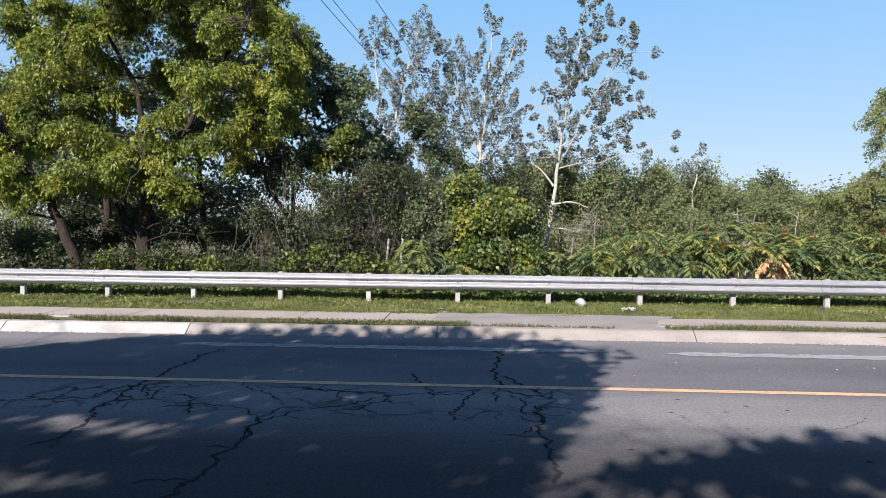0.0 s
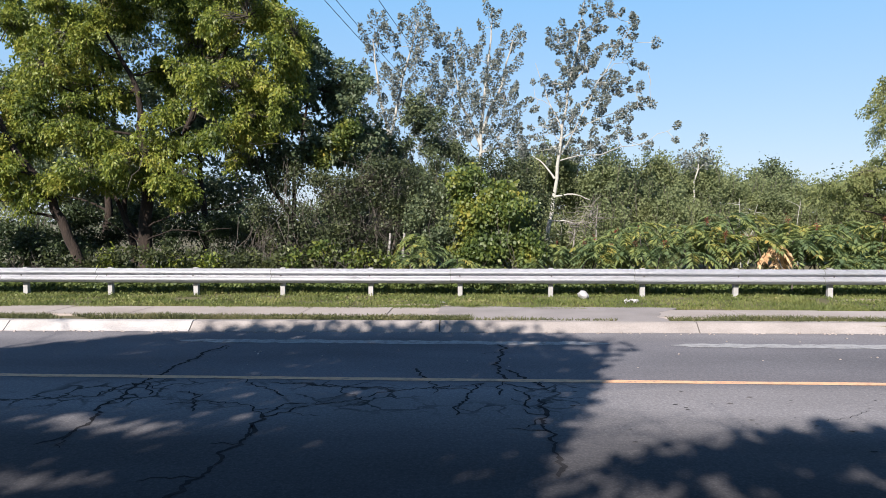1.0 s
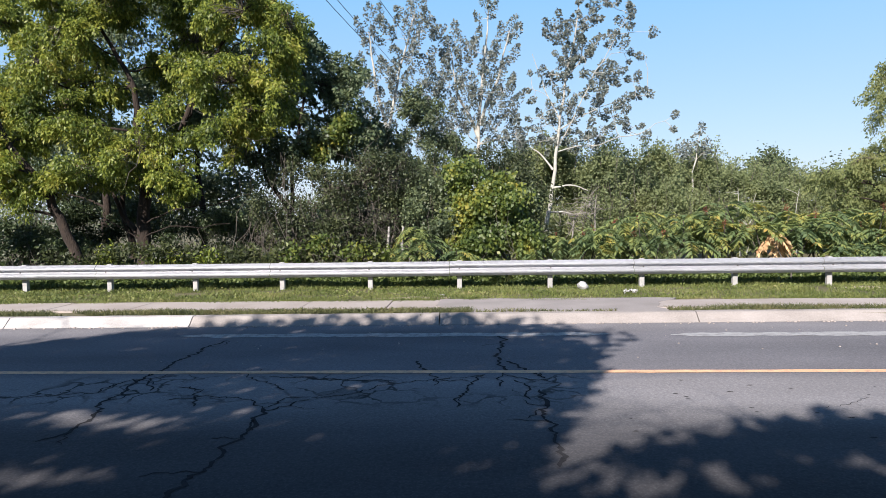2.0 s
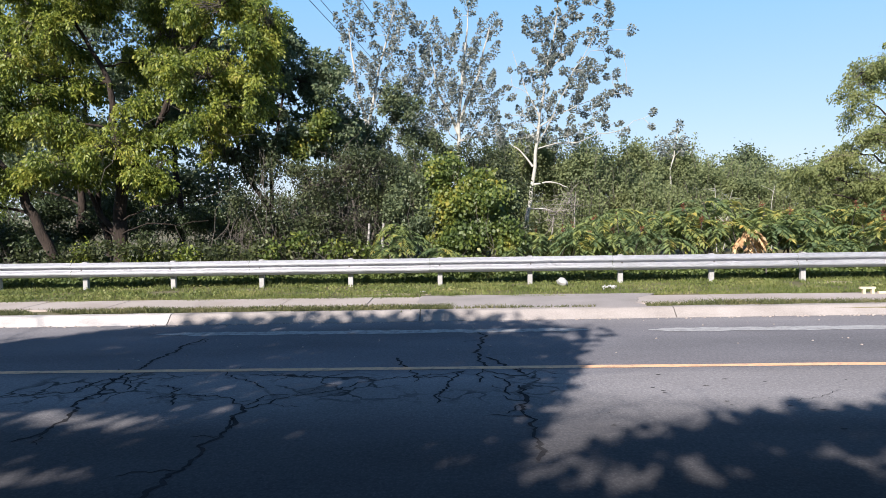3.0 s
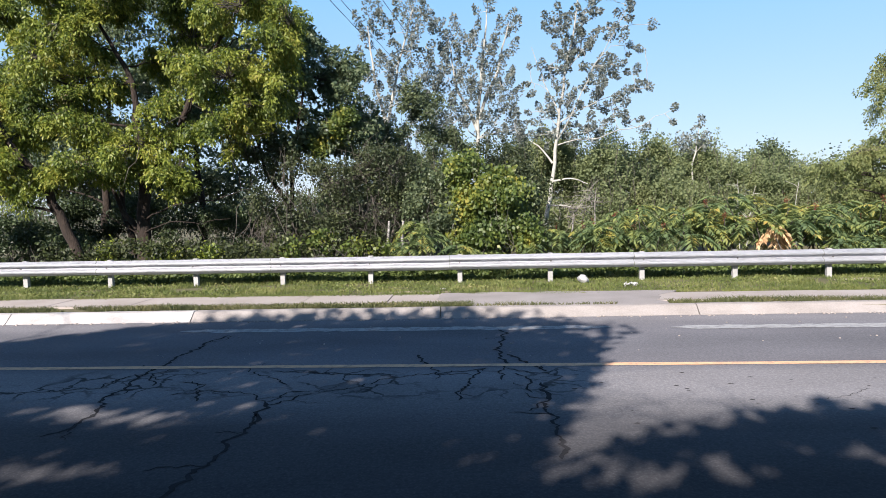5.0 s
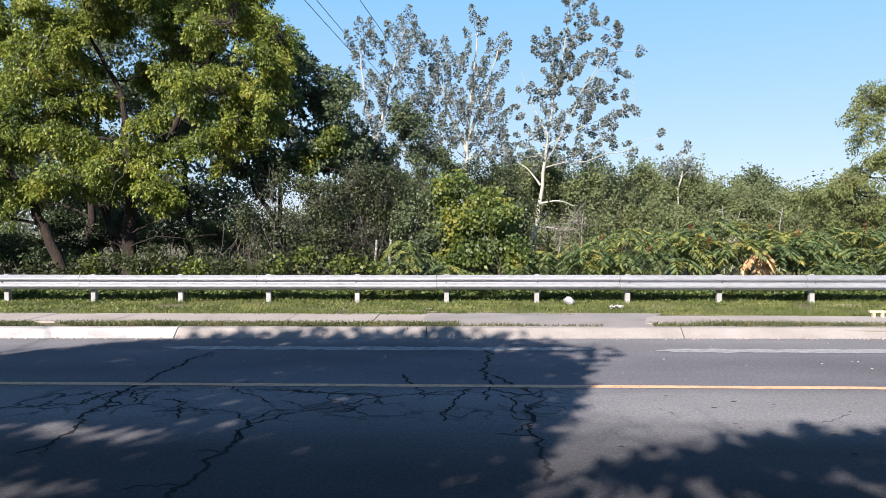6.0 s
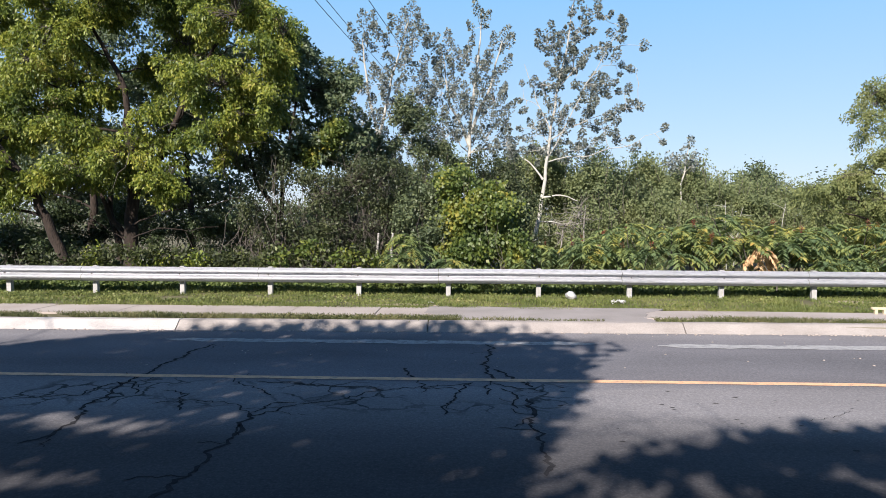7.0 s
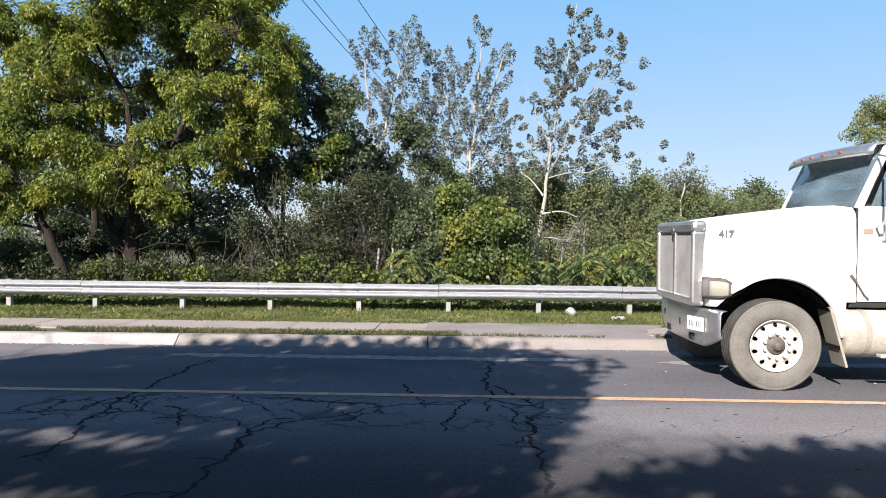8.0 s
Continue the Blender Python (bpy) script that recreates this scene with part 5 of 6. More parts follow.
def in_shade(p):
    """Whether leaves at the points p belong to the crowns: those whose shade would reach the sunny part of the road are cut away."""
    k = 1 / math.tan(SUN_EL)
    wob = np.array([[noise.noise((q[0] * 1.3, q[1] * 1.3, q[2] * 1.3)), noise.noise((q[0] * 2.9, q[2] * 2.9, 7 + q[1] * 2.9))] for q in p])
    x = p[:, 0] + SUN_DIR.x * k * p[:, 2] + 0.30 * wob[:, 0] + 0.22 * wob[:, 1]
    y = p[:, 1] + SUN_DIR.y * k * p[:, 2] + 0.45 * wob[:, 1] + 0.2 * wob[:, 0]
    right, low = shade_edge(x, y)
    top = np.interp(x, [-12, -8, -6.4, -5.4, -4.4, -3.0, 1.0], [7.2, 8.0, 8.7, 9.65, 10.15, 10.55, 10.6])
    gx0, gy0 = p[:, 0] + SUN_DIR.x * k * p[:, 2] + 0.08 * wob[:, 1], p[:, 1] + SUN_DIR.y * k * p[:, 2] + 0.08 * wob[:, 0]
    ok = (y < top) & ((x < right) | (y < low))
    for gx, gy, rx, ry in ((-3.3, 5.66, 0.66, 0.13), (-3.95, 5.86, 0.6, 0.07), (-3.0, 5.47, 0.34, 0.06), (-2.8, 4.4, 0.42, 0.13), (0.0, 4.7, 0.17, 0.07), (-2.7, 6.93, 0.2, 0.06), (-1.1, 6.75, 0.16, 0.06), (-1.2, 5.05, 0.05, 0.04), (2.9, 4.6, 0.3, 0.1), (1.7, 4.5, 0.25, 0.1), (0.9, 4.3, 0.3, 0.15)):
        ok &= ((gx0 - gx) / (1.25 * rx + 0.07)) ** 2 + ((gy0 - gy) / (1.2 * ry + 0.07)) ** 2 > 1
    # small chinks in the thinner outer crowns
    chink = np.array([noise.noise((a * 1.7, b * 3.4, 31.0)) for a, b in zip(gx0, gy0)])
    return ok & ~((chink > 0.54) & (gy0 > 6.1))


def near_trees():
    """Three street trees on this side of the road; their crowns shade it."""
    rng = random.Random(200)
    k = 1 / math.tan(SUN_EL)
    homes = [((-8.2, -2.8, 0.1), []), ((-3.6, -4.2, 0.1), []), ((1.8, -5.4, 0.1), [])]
    # rows with sy below about 3 are added overhead, unseen, to block skylight
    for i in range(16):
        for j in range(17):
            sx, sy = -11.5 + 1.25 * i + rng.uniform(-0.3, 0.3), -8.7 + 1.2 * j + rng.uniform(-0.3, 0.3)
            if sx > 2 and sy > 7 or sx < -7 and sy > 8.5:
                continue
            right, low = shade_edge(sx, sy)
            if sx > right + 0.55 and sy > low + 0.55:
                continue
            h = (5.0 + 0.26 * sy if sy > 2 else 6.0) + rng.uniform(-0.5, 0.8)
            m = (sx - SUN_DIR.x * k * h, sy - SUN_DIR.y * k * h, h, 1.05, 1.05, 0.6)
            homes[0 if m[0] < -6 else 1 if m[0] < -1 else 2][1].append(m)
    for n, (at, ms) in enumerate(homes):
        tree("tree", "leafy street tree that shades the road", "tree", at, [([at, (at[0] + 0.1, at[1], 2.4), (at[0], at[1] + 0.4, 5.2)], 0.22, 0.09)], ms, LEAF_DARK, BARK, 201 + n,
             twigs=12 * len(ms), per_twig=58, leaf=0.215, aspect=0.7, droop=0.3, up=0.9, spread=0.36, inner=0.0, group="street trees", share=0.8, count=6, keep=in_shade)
    # unseen leafy row added behind the camera to block low sunward skylight
    rng = np.random.default_rng(207)
    ms = [(x + rng.uniform(-1, 1), -15 + rng.uniform(-1.5, 1), rng.uniform(2.2, 4.0), 2.6, 1.5, rng.uniform(2.2, 3.2)) for x in range(-45, 46, 3)]
    g = Geo()
    pts, _ = shell_points(rng, 3000, ms, 0.2)
    at = np.repeat(pts, 10, 0) + rng.normal(size=(30000, 3)) * 0.35
    at[:, 2] = np.maximum(at[:, 2], 0.1)
    g.leaves(at, 0.4, 0.7, 0.2, 0.3, rng)
    tagged(new("hedge", g.mesh("hedge", LEAF_DARK)), "unseen row of dark green bushes added to block low sky", "hedge", kind="stuff")


def wires():
    """Three power lines that run away over the trees."""
    for a, b in (((-6.45, 27.33, 11.0), (-5.84, 35.37, 11.0)), ((-6.35, 29.09, 11.6), (-5.87, 35.49, 11.6)), ((-4.33, 28.25, 11.3), (-3.81, 33.93, 11.3))):
        a, b = Vector(a), Vector(b)
        d = (b - a).normalized()
        p = [a + d * s for s in np.linspace(-30, 60, 12)]
        g = Geo()
        g.tube([tuple(q - Vector((0, 0, 0.6 * (1 - ((k - 5.5) / 5.5) ** 2) - 0.55))) for k, q in enumerate(p)], [0.016] * 12, 5)
        tagged(new("power_line", g.mesh("power_line", BOLT)), "thin black overhead power line against the sky", "cable", "power lines")


def litter():
    rng = random.Random(7)
    bag = plain_material("white_plastic", (0.36, 0.36, 0.36), 0.4)
    bm = bmesh.new()
    bmesh.ops.create_icosphere(bm, subdivisions=3, radius=0.105)
    for v in bm.verts:
        v.co *= 1 + 0.34 * noise.noise(v.co * 11) + 0.22 * noise.noise(v.co * 27)
        v.co.z = max(v.co.z * 0.82, -0.085)
    t = tagged(part("plastic_bag", bm, bag, None, smooth=True, at=(2.2, 13.72, 0.215)), "crumpled white plastic bag lying in the grass", "bag")
    bm = bmesh.new()
    bmesh.ops.create_grid(bm, x_segments=10, y_segments=6, size=0.5)
    for v in bm.verts:
        v.co = Vector((v.co.x * 0.26, v.co.y * 0.14, 0.035 + 0.07 * noise.noise(v.co * 5) + 0.03 * noise.noise(v.co * 13)))
    bmesh.ops.solidify(bm, geom=bm.faces[:], thickness=0.004)
    tagged(part("paper_scrap", bm, bag, None, at=(3.02, 13.1, 0.14)), "crumpled white paper scrap in the grass", "litter")
    wood = rough_material("pale_scrap_wood", [(0.3, (0.40, 0.33, 0.22)), (0.7, (0.56, 0.49, 0.36))], 6, 50, 0.8, 0.2)
    scrap = thing("wood_scrap", (7.27, 11.9, 0.14), "broken piece of pale wood lying on the grass", "scrap")
    part("board", box(bmesh.new(), (-0.14, -0.03, 0.08), (0.13, 0.03, 0.12), 0.006), wood, scrap)
    part("leg", box(bmesh.new(), (-0.09, -0.025, -0.01), (-0.04, 0.025, 0.08), 0.004), wood, scrap)
    part("leg", box(bmesh.new(), (0.06, -0.025, -0.01), (0.11, 0.025, 0.08), 0.004), wood, scrap)
    part("splinter", box(bmesh.new(), (0.17, -0.04, 0.0), (0.36, 0.0, 0.04), 0.004), wood, scrap)
    bm = bmesh.new()
    bmesh.ops.create_grid(bm, x_segments=5, y_segments=4, size=0.5)
    for v in bm.verts:
        v.co = Vector((v.co.x * 0.10, v.co.y * 0.07, 0.02 + 0.03 * noise.noise(v.co * 6)))
    bmesh.ops.solidify(bm, geom=bm.faces[:], thickness=0.004)
    tagged(part("paper_scrap", bm, bag, None, at=(-0.62, 12.7, 0.16)), "small white paper scrap in the grass", "litter")


# ---- truck ----
PAINT = rough_material("white_truck_paint", [(0.25, (0.74, 0.735, 0.72)), (0.5, (0.82, 0.82, 0.81)), (0.75, (0.86, 0.86, 0.855))], 1.2, 9, 0.28, 0.02, spec=0.5)
CHROME = rough_material("dull_chrome", [(0.3, (0.50, 0.50, 0.51)), (0.7, (0.72, 0.72, 0.73))], 2.5, 20, 0.36, 0.04, 0.85)
GRILLE = rough_material("grille_mesh", [(0.3, (0.30, 0.30, 0.31)), (0.7, (0.46, 0.46, 0.47))], 4, 160, 0.45, 0.12, 0.6, stretch=(1, 1, 1))
RUBBER = rough_material("dusty_tyre_rubber", [(0.25, (0.105, 0.097, 0.088)), (0.5, (0.16, 0.15, 0.137)), (0.75, (0.22, 0.205, 0.188))], 5, 60, 0.9, 0.3)
TREAD = rough_material("tyre_tread", [(0.3, (0.03, 0.03, 0.03)), (0.7, (0.09, 0.085, 0.08))], 8, 70, 0.9, 0.5)
RIM = rough_material("painted_steel_rim", [(0.2, (0.32, 0.29, 0.25)), (0.5, (0.50, 0.475, 0.44)), (0.75, (0.62, 0.60, 0.57))], 7, 60, 0.55, 0.12)
HUB = rough_material("oily_hub", [(0.3, (0.06, 0.05, 0.045)), (0.7, (0.17, 0.15, 0.13))], 12, 60, 0.6, 0.3)
BLACK = rough_material("black_plastic", [(0.3, (0.012, 0.012, 0.012)), (0.7, (0.035, 0.034, 0.033))], 6, 60, 0.7, 0.2)
CREAM = rough_material("dusty_tank", [(0.25, (0.27, 0.24, 0.20)), (0.5, (0.42, 0.39, 0.345)), (0.75, (0.54, 0.51, 0.47))], 3, 30, 0.6, 0.15)
FLAP = rough_material("dusty_flap", [(0.3, (0.25, 0.235, 0.195)), (0.7, (0.38, 0.355, 0.305))], 4, 40, 0.85, 0.04)
LETTER = plain_material("dark_lettering", (0.09, 0.09, 0.10), 0.5)
PLATE = plain_material("plate_white", (0.72, 0.73, 0.74), 0.4)
BLUE_BAR = plain_material("plate_characters", (0.13, 0.18, 0.17), 0.5)
SIDE_AMBER = plain_material("faded_amber_lens", (0.46, 0.24, 0.18), 0.3)
AMBER = plain_material("amber_lens", (0.34, 0.075, 0.03), 0.25)
TURN = plain_material("indicator_lens", (0.38, 0.365, 0.32), 0.08, 0.0, 0.8, 1.0)
LENS = plain_material("headlamp_lens", (0.16, 0.165, 0.17), 0.08, 0.0, 0.8, 1.0)


def glass_material():
    m, n, l, b = material("windscreen_glass")
    b.inputs["Base Color"].default_value = (0.55, 0.66, 0.70, 1)
    b.inputs["Roughness"].default_value, b.inputs["IOR"].default_value = 0.04, 1.5
    b.inputs["Transmission Weight"].default_value = 1.0
    # diffuse film: dust, with the sky's reflection put into its blue-grey colour
    dust_and_sky, mix = n.new("ShaderNodeBsdfDiffuse"), n.new("ShaderNodeMixShader")
    dust_and_sky.inputs["Color"].default_value = (0.27, 0.37, 0.44, 1)
    nz = n.new("ShaderNodeTexNoise")
    nz.inputs["Scale"].default_value = 3
    r = ramp(n, [(0.3, (0.2,) * 3), (0.7, (0.5,) * 3)])
    l.new(nz.outputs["Fac"], r.inputs["Fac"]), l.new(r.outputs["Color"], mix.inputs[0])
    l.new(b.outputs[0], mix.inputs[1]), l.new(dust_and_sky.outputs[0], mix.inputs[2])
    l.new(mix.outputs[0], n["Material Output"].inputs["Surface"])
    return m


GLASS = glass_material()


def lathe(profile, segments=40):
    """A profile of (radius, y) turned round the y axis."""
    bm = bmesh.new()
    rings = [[bm.verts.new((r * math.cos(2 * math.pi * s / segments), y, r * math.sin(2 * math.pi * s / segments))) for s in range(segments)] for r, y in profile]
    for a, b in zip(rings, rings[1:]):
        for s in range(segments):
            bm.faces.new((a[s], a[(s + 1) % segments], b[(s + 1) % segments], b[s]))
    return bm


def rim_mesh(side):
    """A steel wheel disc with ten round hand holes; side -1 faces the near kerb."""
    seg = 80
    prof = [(0.300, 0.150), (0.292, 0.158), (0.284, 0.150), (0.272, 0.120), (0.262, 0.108), (0.236, 0.112), (0.208, 0.128), (0.185, 0.138), (0.150, 0.142), (0.105, 0.143)]
    bm = bmesh.new()
    rings = [[bm.verts.new((r * math.cos(2 * math.pi * s / seg), side * y, r * math.sin(2 * math.pi * s / seg))) for s in range(seg)] for r, y in prof]
    for a, b in zip(rings, rings[1:]):
        for s in range(seg):
            bm.faces.new((a[s], a[(s + 1) % seg], b[(s + 1) % seg], b[s]))
    for k in range(10):
        s = k * 8 + 4
        c = rings[5][s]
        around = [rings[i][(s + j) % seg] for i, j in ((4, -1), (4, 0), (4, 1), (5, 1), (6, 1), (6, 0), (6, -1), (5, -1))]
        for v in around:
            d = v.co - c.co
            d.y = 0
            v.co = Vector((c.co.x, v.co.y, c.co.z)) + d.normalized() * 0.026
        bm.verts.remove(c)
    bmesh.ops.recalc_face_normals(bm, faces=bm.faces)
    bmesh.ops.solidify(bm, geom=bm.faces[:], thickness=0.006)
    return bm


def wheel(parent, x, y, side, steer=True):
    w = part("wheel", rim_mesh(side), RIM, parent, "white steel rim with round holes", smooth=True, at=(x, y, 0.52))
    tyre = [(0.298, -0.13), (0.31, -0.145), (0.36, -0.158), (0.43, -0.16), (0.475, -0.152), (0.497, -0.14), (0.50, -0.142), (0.514, -0.122)]
    part("tyre", lathe(tyre + [(r, -q) for r, q in tyre[::-1]], 56), RUBBER, w, "dusty grey rubber tyre", smooth=True)
    bm = bmesh.new()
    for q in (-0.105, -0.055, 0.0, 0.055, 0.105):
        t = lathe([(0.505, q - 0.022), (0.52, q - 0.019), (0.52, q + 0.019), (0.505, q + 0.022)], 56)
        me = bpy.data.meshes.new("t")
        t.to_mesh(me)
        t.free()
        bm.from_mesh(me)
        bpy.data.meshes.remove(me)
    base = lathe([(0.507, -0.13), (0.507, 0.13)], 56)
    me = bpy.data.meshes.new("t")
    base.to_mesh(me)
    base.free()
    bm.from_mesh(me)
    bpy.data.meshes.remove(me)
    part("tread", bm, TREAD, w)
    part("hub", lathe([(0.001, side * 0.215), (0.035, side * 0.215), (0.045, side * 0.205), (0.05, side * 0.17), (0.075, side * 0.165), (0.085, side * 0.15), (0.105, side * 0.146), (0.105, side * 0.10)], 24), HUB, w, "oily dark hub", smooth=True)
    part("drum", lathe([(0.001, side * 0.04), (0.27, side * 0.04), (0.27, -side * 0.12)], 32), BLACK, w)
    for k in range(10):
        a = 2 * math.pi * (k + 0.5) / 10
        bm = bmesh.new()
        bmesh.ops.create_cone(bm, cap_ends=True, segments=6, radius1=0.017, radius2=0.014, depth=0.045, matrix=Matrix.Translation((0.143 * math.cos(a), side * 0.16, 0.143 * math.sin(a))) @ Matrix.Rotation(radians(90) * side, 4, "X"))
        part("lug_nut", bm, RIM, w)
    return w


def hood_half_width(x):
    return 0.75 + 0.235 * (x + 0.76) / 1.73


def hood_mesh():
    bm = bmesh.new()
    xs = [-0.66 + 1.63 * k / 48 for k in range(49)]
    rows = []
    for x in xs:
        hw = hood_half_width(x)
        u = (x + 0.66) / 1.63
        top = 1.915 + 0.215 * u ** 0.85 - 0.05 * max(0, 1 - u / 0.06)
        fw = min(1.17, 0.86 + 0.95 * max(0, x + 0.70)) if x < 0.62 else 1.17 - 0.17 * min(1, (x - 0.62) / 0.3)
        reach = 0.70 if x < 0 else 0.76
        arch = 0.52 + 0.76 * math.sqrt(max(0.0, 1 - (x / reach) ** 2))
        low = max(arch, 0.93) if x < 0 else (max(arch, 0.60) if x < 0.82 else 1.0)
        shoulder = max(1.22, low + 0.06)
        half = [(-fw + 0.05, low), (-fw, low + 0.012), (-fw - 0.004, low + 0.05), (-fw + 0.01, shoulder), (-(fw * 0.7 + hw * 0.3), shoulder + 0.09), (-(fw * 0.22 + hw * 0.78), shoulder + 0.17), (-hw - 0.012, 1.52), (-hw, 1.66), (-hw + 0.015, top - 0.14), (-hw + 0.04, top - 0.07), (-hw + 0.10, top - 0.02), (-hw * 0.55, top + 0.025), (0, top + 0.045)]
        half = [(y, max(z, low)) for y, z in half]
        full = half + [(-y, z) for y, z in half[-2::-1]]
        rows.append([bm.verts.new((x, y, z)) for y, z in full])
    for a, b in zip(rows, rows[1:]):
        for k in range(len(a) - 1):
            bm.faces.new((a[k], b[k], b[k + 1], a[k + 1]))
    bm.faces.new(rows[0])
    return bm


def curved_panel(ys, edge, thick=0.03):
    """A panel through rows of points given for each y by edge(y)."""
    bm = bmesh.new()
    rows = [[bm.verts.new(p) for p in edge(y)] for y in ys]
    for a, b in zip(rows, rows[1:]):
        for k in range(len(a) - 1):
            bm.faces.new((a[k], a[k + 1], b[k + 1], b[k]))
    bmesh.ops.recalc_face_normals(bm, faces=bm.faces)
    bmesh.ops.solidify(bm, geom=bm.faces[:], thickness=thick)
    return bm


def prism(points, y0, y1, bevel=0.0):
    """A side outline of (x, z) points drawn out from y0 to y1."""
    bm = bmesh.new()
    a, b = [bm.verts.new((x, y0, z)) for x, z in points], [bm.verts.new((x, y1, z)) for x, z in points]
    n = len(points)
    bm.faces.new(a), bm.faces.new(b[::-1])
    for k in range(n):
        bm.faces.new((a[k], b[k], b[(k + 1) % n], a[(k + 1) % n]))
    bmesh.ops.recalc_face_normals(bm, faces=bm.faces)
    if bevel:
        bmesh.ops.bevel(bm, geom=bm.edges[:], offset=bevel, segments=2, profile=0.5, affect="EDGES")
    return bm


def truck():
    t = thing("truck", (73.0, 8.93, 0), "white highway truck with chrome grille and bumper on the road", "truck")
    hood = part("hood", hood_mesh(), PAINT, t, "white painted hood with flared fenders", smooth=True)
    # number on both flanks of the hood
    cu = bpy.data.curves.new("fleet_number", "FONT")
    cu.body, cu.size, cu.extrude, cu.align_x, cu.align_y = "417", 0.112, 0.001, "CENTER", "CENTER"
    cu.offset = 0.0045
    tmp = new("fleet_number", cu)
    me = bpy.data.meshes.new_from_object(tmp.evaluated_get(bpy.context.evaluated_depsgraph_get()))
    bpy.data.objects.remove(tmp)
    me.materials.append(LETTER)
    num = new("fleet_number", me)
    num.parent = hood
    num.matrix_basis = Matrix.Translation((-0.44, -hood_half_width(-0.44) - 0.011, 1.79)) @ pose(0, 0, 0, 84, 0, -7.7)
    tagged(num, "dark grey number 417 on the hood")
    # wheel wells
    for s in (-1, 1):
        bm = bmesh.new()
        rows = []
        for k in range(17):
            a = math.pi * (k / 16) * 0.80 - 0.06
            x = 0.735 * math.cos(a) * (0.91 if math.cos(a) < 0 else 1)
            rows.append([bm.verts.new((x, s * y, 0.52 + 0.735 * math.sin(a))) for y in (min(1.12, 0.82 + 0.95 * max(0, x + 0.70)), 0.55)])
        for a, b in zip(rows, rows[1:]):
            bm.faces.new((a[0], a[1], b[1], b[0]))
        bmesh.ops.solidify(bm, geom=bm.faces[:], thickness=0.01)
        part("wheel_well", bm, BLACK, t)
    # grille
    xg = -0.77
    frame_bm = bmesh.new()
    for lo, hi in (((xg - 0.05, -0.745, 0.94), (xg + 0.115, -0.665, 1.822)), ((xg - 0.05, 0.665, 0.94), (xg + 0.115, 0.745, 1.822)), ((xg - 0.053, -0.749, 1.815), (xg + 0.13, 0.749, 1.95)), ((xg - 0.05, -0.72, 0.92), (xg + 0.12, 0.72, 1.02))):
        box(frame_bm, lo, hi, 0.05 if lo[2] == 1.815 else 0.03)
    grille = part("grille", frame_bm, CHROME, t, "chrome grille surround", smooth=False)
    for s in (-1, 1):
        bm = box(bmesh.new(), (xg, min(s * 0.03, s * 0.67), 1.0), (xg + 0.03, max(s * 0.03, s * 0.67), 1.82), 0.004)
        part("mesh_panel", bm, GRILLE, grille, "grey metal mesh panel")
        for k in range(26):
            y = s * (0.05 + 0.024 * k)
            part("mesh_bar", box(bmesh.new(), (xg - 0.008, y - 0.004, 1.02), (xg + 0.004, y + 0.004, 1.80)), GRILLE, grille)
    part("divider", box(bmesh.new(), (xg - 0.035, -0.035, 0.98), (xg + 0.02, 0.035, 1.84), 0.012), CHROME, grille)
    bm = bmesh.new()
    bmesh.ops.create_cone(bm, cap_ends=True, segments=6, radius1=0.055, radius2=0.045, depth=0.02, matrix=Matrix.Translation((xg - 0.055, 0, 1.83)) @ Matrix.Rotation(radians(-90), 4, "Y"))
    part("badge", bm, LETTER, grille, "small dark badge")
    # headlamps, laid on the rounded front of the fenders
    def flank(x0, x1, z0, z1, s, out):
        bm = bmesh.new()
        rows = []
        for k in range(7):
            x = x0 + (x1 - x0) * k / 6
            y = min(1.17, 0.86 + 0.95 * max(0, x + 0.70)) + out
            mid, half = (z0 + z1) / 2, (z1 - z0) / 2
            half *= 1 - 0.5 * max(0, (x + 0.58) / 0.105) ** 2          # rounded towards its rear end
            rows.append([bm.verts.new((x, s * (y - 0.02), mid - half)), bm.verts.new((x - 0.01, s * y, mid - 0.75 * half)), bm.verts.new((x - 0.01, s * y, mid + 0.75 * half)), bm.verts.new((x, s * (y - 0.02), mid + half))])
        for a, b in zip(rows, rows[1:]):
            for k in range(3):
                bm.faces.new((a[k], a[k + 1], b[k + 1], b[k]))
        bmesh.ops.recalc_face_normals(bm, faces=bm.faces)
        bmesh.ops.solidify(bm, geom=bm.faces[:], thickness=-0.04)
        return bm
    for s in (-1, 1):
        part("headlamp_bucket", box(bmesh.new(), (-0.715, min(s * 0.70, s * 0.84), 1.03), (-0.6, max(s * 0.70, s * 0.84), 1.255), 0.03), CHROME, t)
        h = part("headlamp", flank(-0.735, -0.472, 1.052, 1.254, s, 0.004), HUB, t, "dark headlamp housing", smooth=True)
        part("lens", flank(-0.728, -0.665, 1.072, 1.236, s, 0.012), LENS, h, "clear headlamp lens", smooth=True)
        part("lens", flank(-0.648, -0.492, 1.072, 1.236, s, 0.012), TURN, h, "yellowish indicator lens", smooth=True)
    # bumper
    def bumper_edge(y):
        a = abs(y) / 1.13
        x = -0.70 + 0.09 * a ** 2.6
        low = 0.43 + 0.15 * max(0, (a - 0.62) / 0.38) ** 1.3
        return [(x + 0.07, y * 0.99, 0.905), (x + 0.012, y, 0.895), (x - 0.006, y, 0.86), (x - 0.012, y, 0.66), (x, y, low + 0.03), (x + 0.03, y * 0.99, low)]
    bumper = part("bumper", curved_panel([-1.13 + 2.26 * k / 28 for k in range(29)], bumper_edge, 0.008), CHROME, t, "dented chrome steel bumper", smooth=True)
    for y, z in ((-0.41, 0.52), (0.5, 0.52), (0.0, 0.66), (0.75, 0.7)):
        x = bumper_edge(y)[3][0]
